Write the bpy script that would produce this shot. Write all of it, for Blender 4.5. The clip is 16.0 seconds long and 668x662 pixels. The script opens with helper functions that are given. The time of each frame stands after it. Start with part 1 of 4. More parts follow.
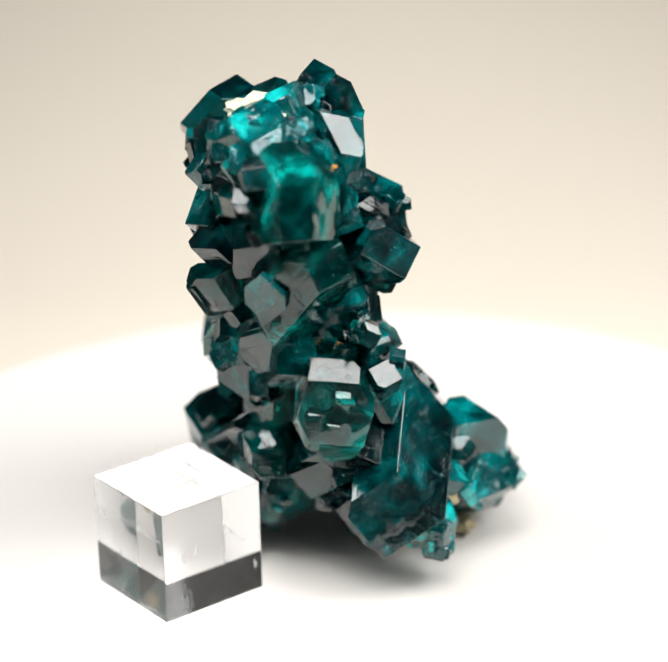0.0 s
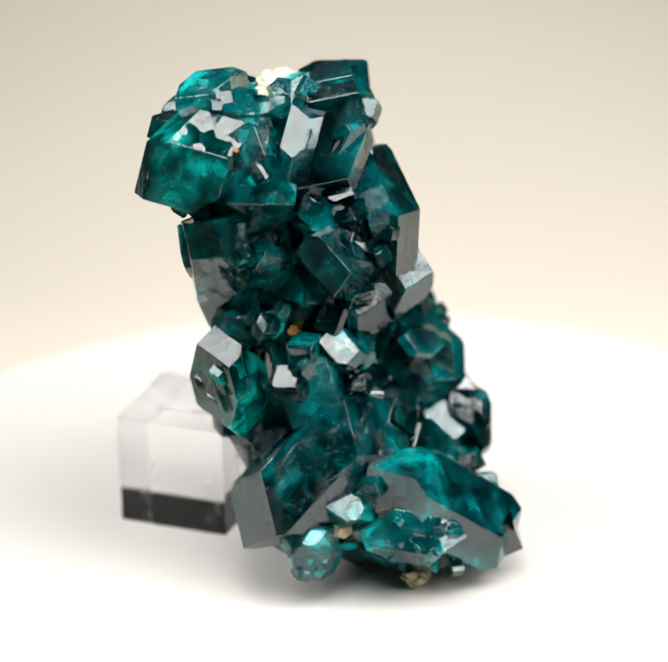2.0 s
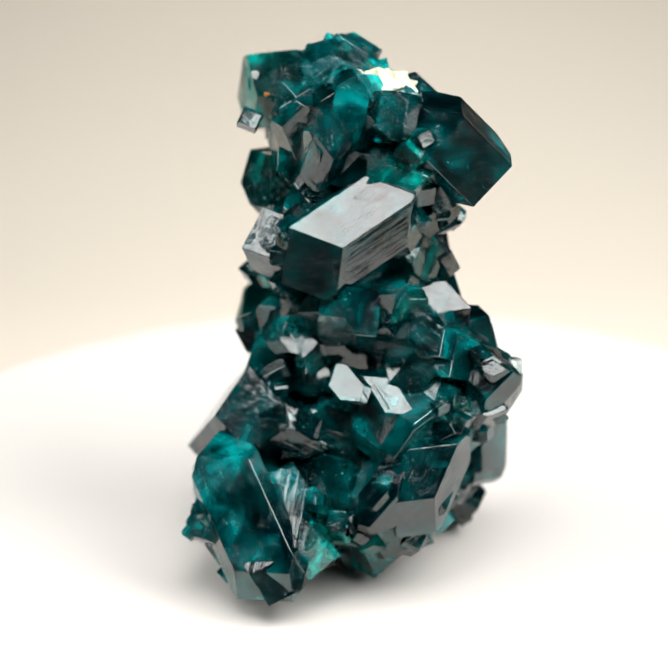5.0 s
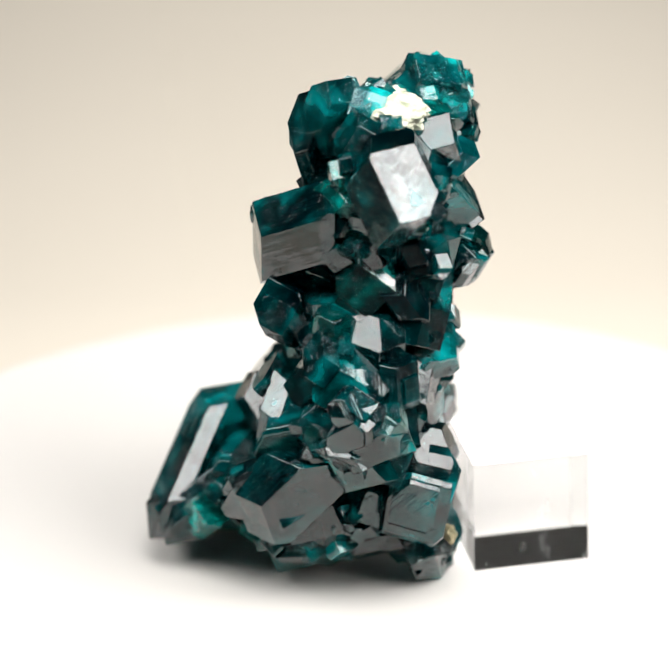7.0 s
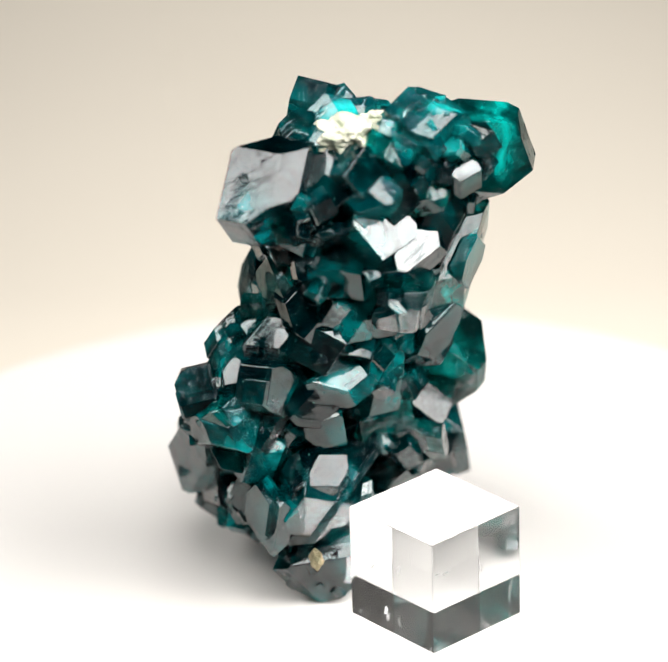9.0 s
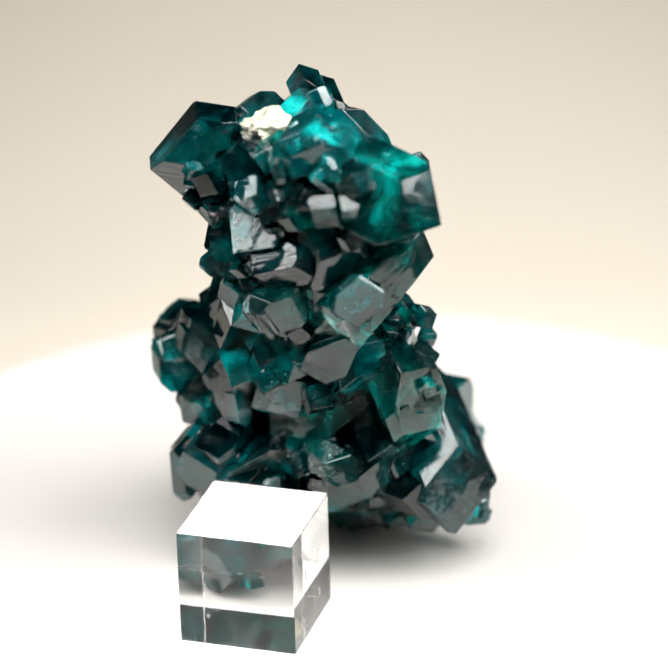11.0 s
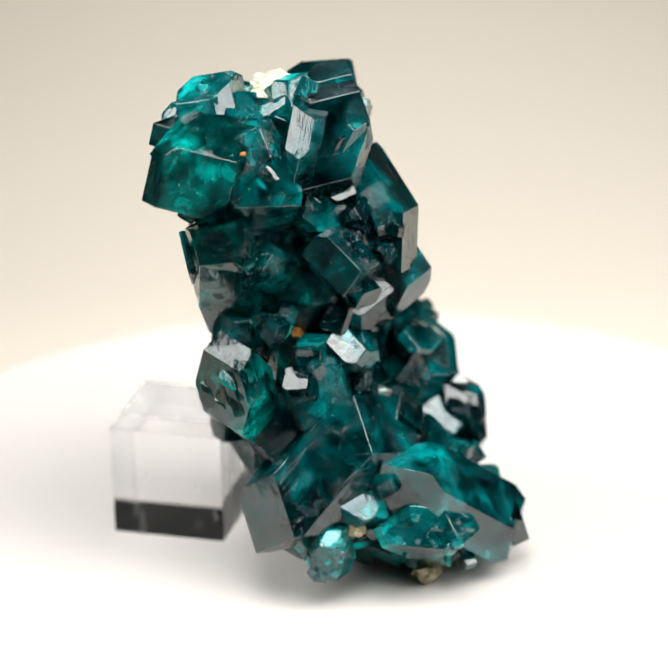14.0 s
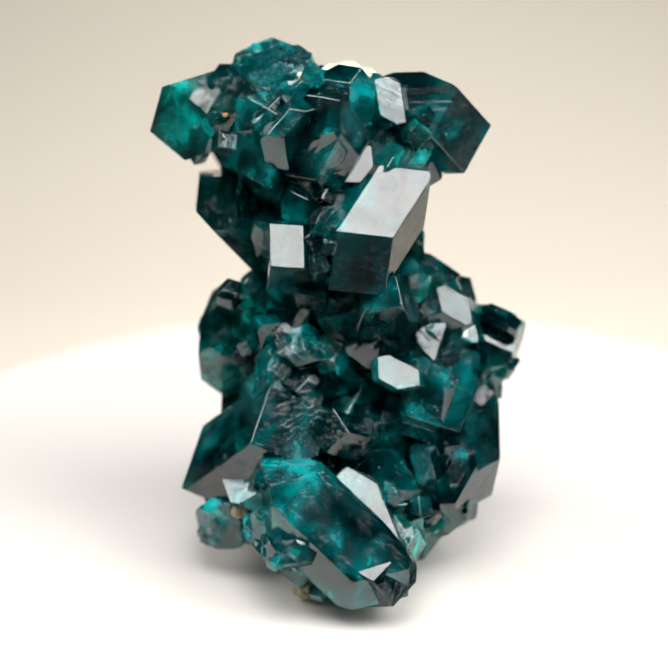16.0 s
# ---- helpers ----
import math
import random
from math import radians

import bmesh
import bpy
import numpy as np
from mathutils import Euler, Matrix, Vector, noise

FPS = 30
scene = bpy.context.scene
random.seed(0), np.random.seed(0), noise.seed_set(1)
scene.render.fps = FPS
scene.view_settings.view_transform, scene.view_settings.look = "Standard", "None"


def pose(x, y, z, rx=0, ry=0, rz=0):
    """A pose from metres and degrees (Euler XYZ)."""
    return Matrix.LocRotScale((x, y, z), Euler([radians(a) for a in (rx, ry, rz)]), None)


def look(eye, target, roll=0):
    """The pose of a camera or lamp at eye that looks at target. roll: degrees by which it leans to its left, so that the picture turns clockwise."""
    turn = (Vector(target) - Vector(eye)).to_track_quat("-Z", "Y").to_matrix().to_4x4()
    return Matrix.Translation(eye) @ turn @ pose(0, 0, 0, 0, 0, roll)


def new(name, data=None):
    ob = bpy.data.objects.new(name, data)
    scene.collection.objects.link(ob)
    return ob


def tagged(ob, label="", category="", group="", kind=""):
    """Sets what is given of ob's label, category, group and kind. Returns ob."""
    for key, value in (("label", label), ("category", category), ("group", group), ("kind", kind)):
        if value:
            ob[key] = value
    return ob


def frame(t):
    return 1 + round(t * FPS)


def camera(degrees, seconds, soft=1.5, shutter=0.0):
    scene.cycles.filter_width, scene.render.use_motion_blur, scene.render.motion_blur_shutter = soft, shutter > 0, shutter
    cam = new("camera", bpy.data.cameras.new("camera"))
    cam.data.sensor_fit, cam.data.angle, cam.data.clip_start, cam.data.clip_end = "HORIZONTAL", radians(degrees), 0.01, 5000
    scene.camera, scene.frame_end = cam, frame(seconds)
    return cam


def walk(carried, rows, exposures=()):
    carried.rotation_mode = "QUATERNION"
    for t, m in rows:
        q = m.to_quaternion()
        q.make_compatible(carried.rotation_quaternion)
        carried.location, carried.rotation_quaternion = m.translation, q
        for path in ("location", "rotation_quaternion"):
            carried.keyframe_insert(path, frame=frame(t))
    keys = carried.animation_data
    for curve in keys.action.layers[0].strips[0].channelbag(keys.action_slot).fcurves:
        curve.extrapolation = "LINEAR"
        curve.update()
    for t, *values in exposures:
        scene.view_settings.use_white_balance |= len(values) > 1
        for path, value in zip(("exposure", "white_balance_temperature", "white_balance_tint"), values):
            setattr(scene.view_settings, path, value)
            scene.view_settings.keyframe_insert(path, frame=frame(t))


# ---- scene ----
MM = 0.001
TURN = -29.46          # degrees per second of the turntable, clockwise seen from above

# ---- camera ----
cam = camera(9.67, 16.0, soft=1.8)
EYE = (0.0, -0.30585, 0.15906)
VIEW = Matrix.Translation(EYE) @ pose(0, 0, 0, 90 - 24.402, 0, 0.023) @ pose(0, 0, 0, 0, 0, -1.695)
cam.data.dof.use_dof, cam.data.dof.focus_distance, cam.data.dof.aperture_fstop = True, 0.327, 26.0
walk(cam, [(0.0, VIEW), (16.0, VIEW)], exposures=[(0.0, 0.0), (16.0, 0.0)])


def turned(t, x=0.0, y=0.0, z=0.0, rz=0.0):
    """The pose of a thing that stands on the turntable at x, y when the clip starts."""
    return pose(0, 0, 0, 0, 0, TURN * t) @ pose(x, y, z, 0, 0, rz)


TIMES = [0.25 * i for i in range(65)]

# ---- world and lamps ----
world = bpy.data.worlds.new("studio_dark")
scene.world = world
world.use_nodes = True
world.node_tree.nodes["Background"].inputs[0].default_value = (1.0, 0.95, 0.88, 1)
world.node_tree.nodes["Background"].inputs[1].default_value = 0.05


def softbox(name, at, target, sx, sy, watts, colour=(1, 1, 1)):
    lamp = bpy.data.lights.new(name, "AREA")
    lamp.shape, lamp.size, lamp.size_y, lamp.energy, lamp.color = "RECTANGLE", sx, sy, watts, colour
    ob = new(name, lamp)
    ob.matrix_world = look(at, target)
    return ob


softbox("softbox_overhead", (0.0, -0.100, 0.29), (0, -0.02, 0), 0.180, 0.200, 0.90, (1.0, 0.985, 0.96))
softbox("softbox_right", (0.240, -0.145, 0.20), (0, 0, 0.02), 0.190, 0.180, 0.76, (1.0, 0.985, 0.965))
softbox("softbox_left", (-0.225, 0.010, 0.240), (0, 0, 0.02), 0.200, 0.150, 0.68, (1.0, 0.985, 0.965))
softbox("softbox_high_right", (0.185, -0.055, 0.272), (0, 0, 0.02), 0.170, 0.150, 0.70, (1.0, 0.985, 0.965))


# ---- materials ----
def material(name):
    m = bpy.data.materials.new(name)
    m.use_nodes = True
    nt = m.node_tree
    return m, nt, nt.nodes["Principled BSDF"]


def node(nt, kind, **values):
    n = nt.nodes.new(kind)
    for key, value in values.items():
        n.inputs[key.replace("_", " ")].default_value = value
    return n


def ramp(nt, source, *stops):
    r = nt.nodes.new("ShaderNodeValToRGB")
    while len(r.color_ramp.elements) < len(stops):
        r.color_ramp.elements.new(0.5)
    for e, (p, c) in zip(r.color_ramp.elements, stops):
        e.position, e.color = p, (*c, 1)
    nt.links.new(source, r.inputs[0])
    return r.outputs[0]


def paper(name, colour, grain=900.0, rough=0.7):
    m, nt, b = material(name)
    co = nt.nodes.new("ShaderNodeTexCoord")
    n1 = node(nt, "ShaderNodeTexNoise", Scale=grain, Detail=4.0)
    n2 = node(nt, "ShaderNodeTexNoise", Scale=9.0, Detail=3.0)
    for n in (n1, n2):
        nt.links.new(co.outputs["Object"], n.inputs["Vector"])
    dark = tuple(c * 0.95 for c in colour)
    nt.links.new(ramp(nt, n2.outputs[0], (0.3, dark), (0.7, colour)), b.inputs["Base Color"])
    bump = node(nt, "ShaderNodeBump", Strength=0.05, Distance=0.0002)
    nt.links.new(n1.outputs[0], bump.inputs["Height"])
    nt.links.new(bump.outputs[0], b.inputs["Normal"])
    b.inputs["Roughness"].default_value = rough
    return m


BACKDROP = paper("cream_paper", (0.755, 0.69, 0.59))
PLATTER = paper("white_satin_plastic", (0.71, 0.685, 0.655), 1500.0, 0.45)
RIM = paper("white_plastic_rim", (0.78, 0.76, 0.73), 1500.0, 0.4)
TABLE = paper("dark_table_laminate", (0.022, 0.021, 0.020), 700.0, 0.55)
WALLS = paper("grey_room_paint", (0.07, 0.069, 0.067), 300.0, 0.8)


def dioptase(name, deep, lit, clear, flaw, crust, shine, tint, mosaic):
    """Deep green glassy crystal: see-through in part, with inner veils painted brighter where light would glow through,
    growth lines and small pits.
    """
    m, nt, b = material(name)
    co = nt.nodes.new("ShaderNodeTexCoord")
    info = nt.nodes.new("ShaderNodeObjectInfo")
    veil = node(nt, "ShaderNodeTexNoise", Scale=330.0, Detail=5.0, Roughness=0.55, Distortion=0.6)
    cloud = node(nt, "ShaderNodeTexNoise", Scale=110.0, Detail=3.0)
    shift = node(nt, "ShaderNodeVectorMath")
    nt.links.new(co.outputs["Object"], shift.inputs[0])
    nt.links.new(info.outputs["Random"], shift.inputs[1])
    for n in (veil, cloud):
        nt.links.new(shift.outputs[0], n.inputs["Vector"])
    mix = node(nt, "ShaderNodeMath")
    mix.operation = "MULTIPLY"
    nt.links.new(veil.outputs[0], mix.inputs[0])
    nt.links.new(cloud.outputs[0], mix.inputs[1])
    # veils from deep to lit; the bright end paints transmitted glow into the colour
    body = ramp(nt, mix.outputs[0], (0.20, deep), (0.28, tuple(0.88 * p + 0.12 * q for p, q in zip(deep, lit))), (flaw, lit))
    # tiny pale flecks: inclusions, and glints painted into the base colour
    fleck = node(nt, "ShaderNodeTexNoise", Scale=4200.0, Detail=1.0)
    nt.links.new(shift.outputs[0], fleck.inputs["Vector"])
    glint_specks = nt.nodes.new("ShaderNodeMix")
    glint_specks.data_type = "RGBA"
    spot = node(nt, "ShaderNodeMapRange", From_Min=0.74, From_Max=0.80, To_Min=0.0, To_Max=0.7)
    nt.links.new(fleck.outputs[0], spot.inputs["Value"])
    nt.links.new(spot.outputs[0], glint_specks.inputs[0])
    nt.links.new(body, glint_specks.inputs[6])
    glint_specks.inputs[7].default_value = (0.25, 0.85, 0.78, 1)
    nt.links.new(glint_specks.outputs[2], b.inputs["Base Color"])
    # growth lines along the faces, and fine pits
    squash = node(nt, "ShaderNodeMapping")
    squash.inputs["Scale"].default_value = (2600.0, 2600.0, 160.0)
    squash.inputs["Rotation"].default_value = (0.5, 0.35, 0.0)
    nt.links.new(shift.outputs[0], squash.inputs["Vector"])
    lines = node(nt, "ShaderNodeTexNoise", Scale=0.8, Detail=4.0)
    nt.links.new(squash.outputs[0], lines.inputs["Vector"])
    steps = node(nt, "ShaderNodeMath")
    steps.operation, steps.inputs[1].default_value = "SNAP", 0.07
    nt.links.new(lines.outputs[0], steps.inputs[0])
    patch = node(nt, "ShaderNodeTexNoise", Scale=170.0, Detail=2.0)
    nt.links.new(shift.outputs[0], patch.inputs["Vector"])
    where = node(nt, "ShaderNodeMapRange", From_Min=0.42, From_Max=0.66, To_Min=0.12, To_Max=1.0)
    nt.links.new(patch.outputs[0], where.inputs["Value"])
    soft = node(nt, "ShaderNodeMath")
    soft.operation, soft.inputs[1].default_value = "MULTIPLY_ADD", 0.35
    nt.links.new(lines.outputs[0], soft.inputs[0])
    nt.links.new(steps.outputs[0], soft.inputs[2])
    b1 = node(nt, "ShaderNodeBump", Distance=0.00014)
    nt.links.new(where.outputs[0], b1.inputs["Strength"])
    nt.links.new(soft.outputs[0], b1.inputs["Height"])
    # low angular plateaus, as the faces grew in blocks
    cells = node(nt, "ShaderNodeTexVoronoi", Scale=620.0)
    cells.distance = "CHEBYCHEV"
    warp = nt.nodes.new("ShaderNodeMix")
    warp.data_type, warp.inputs[0].default_value = "VECTOR", 0.0005
    turned_co = node(nt, "ShaderNodeMapping", Rotation=(0.6, 0.4, 0.9))
    nt.links.new(shift.outputs[0], turned_co.inputs["Vector"])
    nt.links.new(turned_co.outputs[0], warp.inputs[4])
    nt.links.new(veil.outputs["Color"], warp.inputs[5])
    nt.links.new(warp.outputs[1], cells.inputs["Vector"])
    b3 = node(nt, "ShaderNodeBump", Strength=crust, Distance=0.00010)
    nt.links.new(cells.outputs["Color"], b3.inputs["Height"])
    nt.links.new(b1.outputs[0], b3.inputs["Normal"])
    b2 = node(nt, "ShaderNodeBump", Strength=0.14, Distance=0.00012)
    nt.links.new(cloud.outputs[0], b2.inputs["Height"])
    nt.links.new(b3.outputs[0], b2.inputs["Normal"])
    lean = node(nt, "ShaderNodeVectorMath")
    lean.operation, lean.inputs[1].default_value = "SUBTRACT", (0.5, 0.5, 0.5)
    nt.links.new(cells.outputs["Color"], lean.inputs[0])
    facet = node(nt, "ShaderNodeVectorMath")
    facet.operation, facet.inputs[1].default_value = "MULTIPLY_ADD", (mosaic, mosaic, mosaic)
    nt.links.new(lean.outputs[0], facet.inputs[0])
    nt.links.new(b2.outputs[0], facet.inputs[2])
    relief = node(nt, "ShaderNodeVectorMath")
    relief.operation = "NORMALIZE"
    nt.links.new(facet.outputs[0], relief.inputs[0])
    nt.links.new(relief.outputs[0], b.inputs["Normal"])
    gloss = node(nt, "ShaderNodeMapRange", From_Min=0.35, From_Max=0.75, To_Min=0.02, To_Max=0.09)
    nt.links.new(patch.outputs[0], gloss.inputs["Value"])
    nt.links.new(gloss.outputs[0], b.inputs["Roughness"])
    b.inputs["IOR"].default_value = 1.71
    b.inputs["Specular IOR Level"].default_value = shine
    # the clear part of the crystal, tinted by its depth of colour
    g = nt.nodes.new("ShaderNodeBsdfPrincipled")
    g.inputs["Base Color"].default_value = (*tint, 1)
    g.inputs["Transmission Weight"].default_value = 1.0
    g.inputs["IOR"].default_value = 1.71
    g.inputs["Specular IOR Level"].default_value = shine
    nt.links.new(gloss.outputs[0], g.inputs["Roughness"])
    nt.links.new(relief.outputs[0], g.inputs["Normal"])
    crack = node(nt, "ShaderNodeTexNoise", Scale=260.0, Detail=3.0, Distortion=0.8)
    nt.links.new(shift.outputs[0], crack.inputs["Vector"])
    part_clear = node(nt, "ShaderNodeMapRange", From_Min=0.36, From_Max=0.64, To_Min=clear - 0.25, To_Max=min(clear + 0.30, 0.90))
    nt.links.new(crack.outputs[0], part_clear.inputs["Value"])
    both = nt.nodes.new("ShaderNodeMixShader")
    nt.links.new(part_clear.outputs[0], both.inputs[0])
    nt.links.new(b.outputs[0], both.inputs[1])
    nt.links.new(g.outputs[0], both.inputs[2])
    nt.links.new(both.outputs[0], nt.nodes["Material Output"].inputs["Surface"])
    return m


TEAL = dioptase("deep_teal_crystal", (0.000, 0.007, 0.010), (0.001, 0.40, 0.41), 0.55, 0.47, 0.35, 0.6, (0.001, 0.21, 0.23), 0.05)
DRUSY = dioptase("etched_teal_crystal", (0.000, 0.006, 0.008), (0.001, 0.46, 0.46), 0.50, 0.47, 0.7, 0.45, (0.001, 0.21, 0.23), 0.10)
VEILED = dioptase("veiled_teal_crystal", (0.000, 0.022, 0.022), (0.003, 0.80, 0.70), 0.50, 0.43, 0.7, 0.45, (0.003, 0.46, 0.43), 0.16)
PALE = dioptase("pale_teal_crystal", (0.000, 0.070, 0.080), (0.010, 0.85, 0.82), 0.50, 0.42, 0.9, 0.45, (0.008, 0.62, 0.62), 0.22)


def stone(name, pale, dark, rough):
    m, nt, b = material(name)
    co = nt.nodes.new("ShaderNodeTexCoord")
    n1 = node(nt, "ShaderNodeTexNoise", Scale=900.0, Detail=6.0)
    n2 = node(nt, "ShaderNodeTexNoise", Scale=3000.0, Detail=3.0)
    for n in (n1, n2):
        nt.links.new(co.outputs["Object"], n.inputs["Vector"])
    nt.links.new(ramp(nt, n1.outputs[0], (0.35, dark), (0.62, pale)), b.inputs["Base Color"])
    bump = node(nt, "ShaderNodeBump", Strength=0.6, Distance=0.0002)
    nt.links.new(n2.outputs[0], bump.inputs["Height"])
    nt.links.new(bump.outputs[0], b.inputs["Normal"])
    b.inputs["Roughness"].default_value = rough
    return m


CALCITE = stone("white_calcite", (0.76, 0.74, 0.60), (0.48, 0.52, 0.38), 0.35)
TAN = stone("tan_rock", (0.42, 0.36, 0.22), (0.16, 0.15, 0.08), 0.7)
RUST = stone("rust_stain", (0.55, 0.28, 0.05), (0.25, 0.10, 0.02), 0.6)

GLASS, g_nt, g_b = material("clear_acrylic")
g_b.inputs["Base Color"].default_value = (0.94, 0.94, 0.945, 1)
g_co = g_nt.nodes.new("ShaderNodeTexCoord")
g_map = node(g_nt, "ShaderNodeMapping", Scale=(900.0, 90.0, 300.0), Rotation=(0.2, 0.3, 0.7))
g_scratch = node(g_nt, "ShaderNodeTexNoise", Scale=1.0, Detail=4.0)
g_nt.links.new(g_co.outputs["Object"], g_map.inputs["Vector"])
g_nt.links.new(g_map.outputs[0], g_scratch.inputs["Vector"])
g_wear = node(g_nt, "ShaderNodeMapRange", From_Min=0.62, From_Max=0.68, To_Min=0.0, To_Max=0.30)
g_nt.links.new(g_scratch.outputs[0], g_wear.inputs["Value"])
g_nt.links.new(g_wear.outputs[0], g_b.inputs["Roughness"])
g_b.inputs["IOR"].default_value = 1.49
g_b.inputs["Transmission Weight"].default_value = 1.0


# ---- building ----
def mesh_of(name, bm, mat):
    me = bpy.data.meshes.new(name)
    bm.to_mesh(me)
    bm.free()
    me.materials.append(mat)
    return me


def part(name, bm, mat, parent, label=""):
    ob = new(name, mesh_of(name, bm, mat))
    ob.parent = parent
    return tagged(ob, label)


def disc(radius, z0, z1, bevel, segments=160):
    bm = bmesh.new()
    bmesh.ops.create_cone(bm, cap_ends=True, segments=segments, radius1=radius, radius2=radius, depth=z1 - z0)
    bmesh.ops.translate(bm, verts=bm.verts, vec=(0, 0, (z0 + z1) / 2))
    rim = [e for e in bm.edges if abs(e.verts[0].co.z - e.verts[1].co.z) < 1e-6]
    bmesh.ops.bevel(bm, geom=rim, offset=bevel, segments=4, profile=0.5, affect="EDGES")
    for f in bm.faces:
        f.smooth = len(f.verts) == 4
    return bm


# ---- the place: paper sweep, room ----
def sweep():
    """A sheet of paper: flat under the turntable, rising gently behind it."""
    bm = bmesh.new()
    profile = [(-0.052, -0.022), (0.105, -0.022)]
    for i in range(1, 17):
        a = radians(9 * i / 16)
        profile.append((0.105 + 1.6 * math.sin(a), -0.022 + 1.6 * (1 - math.cos(a))))
    rows = []
    for y, z in profile:
        rows.append([bm.verts.new((x, y, z)) for x in (-0.12, 0.12)])
    for r0, r1 in zip(rows, rows[1:]):
        bm.faces.new((r0[0], r0[1], r1[1], r1[0])).smooth = True
    res = bmesh.ops.extrude_face_region(bm, geom=bm.faces[:])
    bmesh.ops.translate(bm, verts=[e for e in res["geom"] if isinstance(e, bmesh.types.BMVert)], vec=(0, 0, -0.0008))
    bmesh.ops.recalc_face_normals(bm, faces=bm.faces)
    return bm


tagged(new("backdrop", mesh_of("backdrop", sweep(), BACKDROP)), "plain cream paper sheet lying behind the white turntable", "backdrop", kind="structure")


def slab(name, x0, x1, y0, y1, z0, z1, mat, label, category):
    bm = bmesh.new()
    bmesh.ops.create_cube(bm, size=1.0)
    for p in bm.verts:
        p.co = ((x0, x1)[p.co.x > 0], (y0, y1)[p.co.y > 0], (z0, z1)[p.co.z > 0])
    return tagged(new(name, mesh_of(name, bm, mat)), label, category, kind="structure")


slab("floor", -1.6, 1.6, -1.6, 1.6, -0.90, -0.85, WALLS, "plain dark grey studio floor", "floor")
slab("ceiling", -1.6, 1.6, -1.6, 1.6, 1.40, 1.45, WALLS, "plain dim grey studio ceiling", "ceiling")
slab("wall_north", -1.6, 1.6, 1.6, 1.65, -0.85, 1.40, WALLS, "plain dim grey studio wall", "wall")
slab("wall_south", -1.6, 1.6, -1.65, -1.6, -0.85, 1.40, WALLS, "plain dim grey studio wall", "wall")
slab("wall_east", 1.6, 1.65, -1.6, 1.6, -0.85, 1.40, WALLS, "plain dim grey studio wall", "wall")
slab("wall_west", -1.65, -1.6, -1.6, 1.6, -0.85, 1.40, WALLS, "plain dim grey studio wall", "wall")

slab("table", -0.6, 0.6, -0.5, 0.105, -0.050, -0.0230, TABLE, "plain dark table top under the paper sheet", "table")

# ---- turntable ----
turntable = tagged(new("turntable"), "small round white motorised display turntable with a plain satin top", "turntable")
turntable.location = (0, 0, -0.0224)
part("platter", disc(0.0500, 0.0144, 0.0224, 0.0008), PLATTER, turntable, "round white satin platter")
part("base", disc(0.0465, 0.0006, 0.0140, 0.0010), RIM, turntable, "white plastic drum base under the platter")

# ---- acrylic scale cube ----
cube = tagged(new("acrylic_cube"), "clear polished acrylic scale cube standing on the white turntable", "cube")


def cube_mesh():
    bm = bmesh.new()
    bmesh.ops.create_cube(bm, size=0.010)
    bmesh.ops.translate(bm, verts=bm.verts, vec=(0, 0, 0.00504))
    bmesh.ops.bevel(bm, geom=bm.edges[:], offset=0.00004, segments=2, profile=0.5, affect="EDGES")
    return bm


block = part("block", cube_mesh(), GLASS, cube)
block.visible_shadow = False

# ---- mineral specimen ----
specimen = tagged(new("mineral_specimen"), "dark teal green cluster of glassy prismatic crystals standing upright", "mineral")
SLOPE = radians(51.0)


def habit(w, top, bottom, steps):
    """The planes of one crystal: six prism faces, three sloping faces at each end."""
    planes = []
    for i in range(6):
        a = radians(60 * i)
        planes.append((Vector((math.cos(a), math.sin(a), 0)), w[i % 3] if len(w) == 3 else w[i]))
    for i in range(3):
        a, b = radians(30 + 120 * i), radians(90 + 120 * i)
        planes.append((Vector((math.sin(SLOPE) * math.cos(a), math.sin(SLOPE) * math.sin(a), math.cos(SLOPE))), top * math.cos(SLOPE) + steps[i]))
        planes.append((Vector((math.sin(SLOPE) * math.cos(b), math.sin(SLOPE) * math.sin(b), -math.cos(SLOPE))), bottom * math.cos(SLOPE) + steps[3 + i]))
    return planes


def cut_crystal(planes, size):
    """A block cut by each plane in turn."""
    bm = bmesh.new()
    bmesh.ops.create_cube(bm, size=size * 4)
    for n, d in planes:
        bmesh.ops.bisect_plane(bm, geom=bm.verts[:] + bm.edges[:] + bm.faces[:], dist=1e-6, plane_co=n * d, plane_no=n, clear_outer=True)
        rim = [e for e in bm.edges if e.is_boundary]
        if len(rim) > 2:
            bmesh.ops.contextual_create(bm, geom=rim)
    bmesh.ops.recalc_face_normals(bm, faces=bm.faces)
    return bm


def axes(a, roll):
    a = Vector(a).normalized()
    k = Vector((0, 0, 1)) if abs(a.z) < 0.95 else Vector((1, 0, 0))
    u = k.cross(a).normalized()
    w = a.cross(u)
    c, s = math.cos(roll), math.sin(roll)
    return Matrix((c * u + s * w, c * w - s * u, a)).transposed().to_4x4()


def crystal(c, a, roll, w, top, bottom, steps=(0, 0, 0, 0, 0, 0), mat=None, label=""):
    """One crystal of the cluster: centre, axis, turn about the axis, half widths and half lengths in millimetres, and how far each sloping end face is set in or out."""
    size = max(*w, top, bottom)
    bm = cut_crystal(habit(w, top, bottom, steps), size)
    bmesh.ops.bevel(bm, geom=bm.edges[:], offset=min(0.045, 0.03 * min(w)), segments=1, affect="EDGES", clamp_overlap=True)
    bmesh.ops.scale(bm, verts=bm.verts, vec=(MM, MM, MM))
    ob = part("crystal", bm, mat or TEAL, specimen, label)
    ob.matrix_basis = Matrix.Translation(Vector(c) * MM) @ axes(a, roll)
    return ob


GROWTH = random.Random(11)


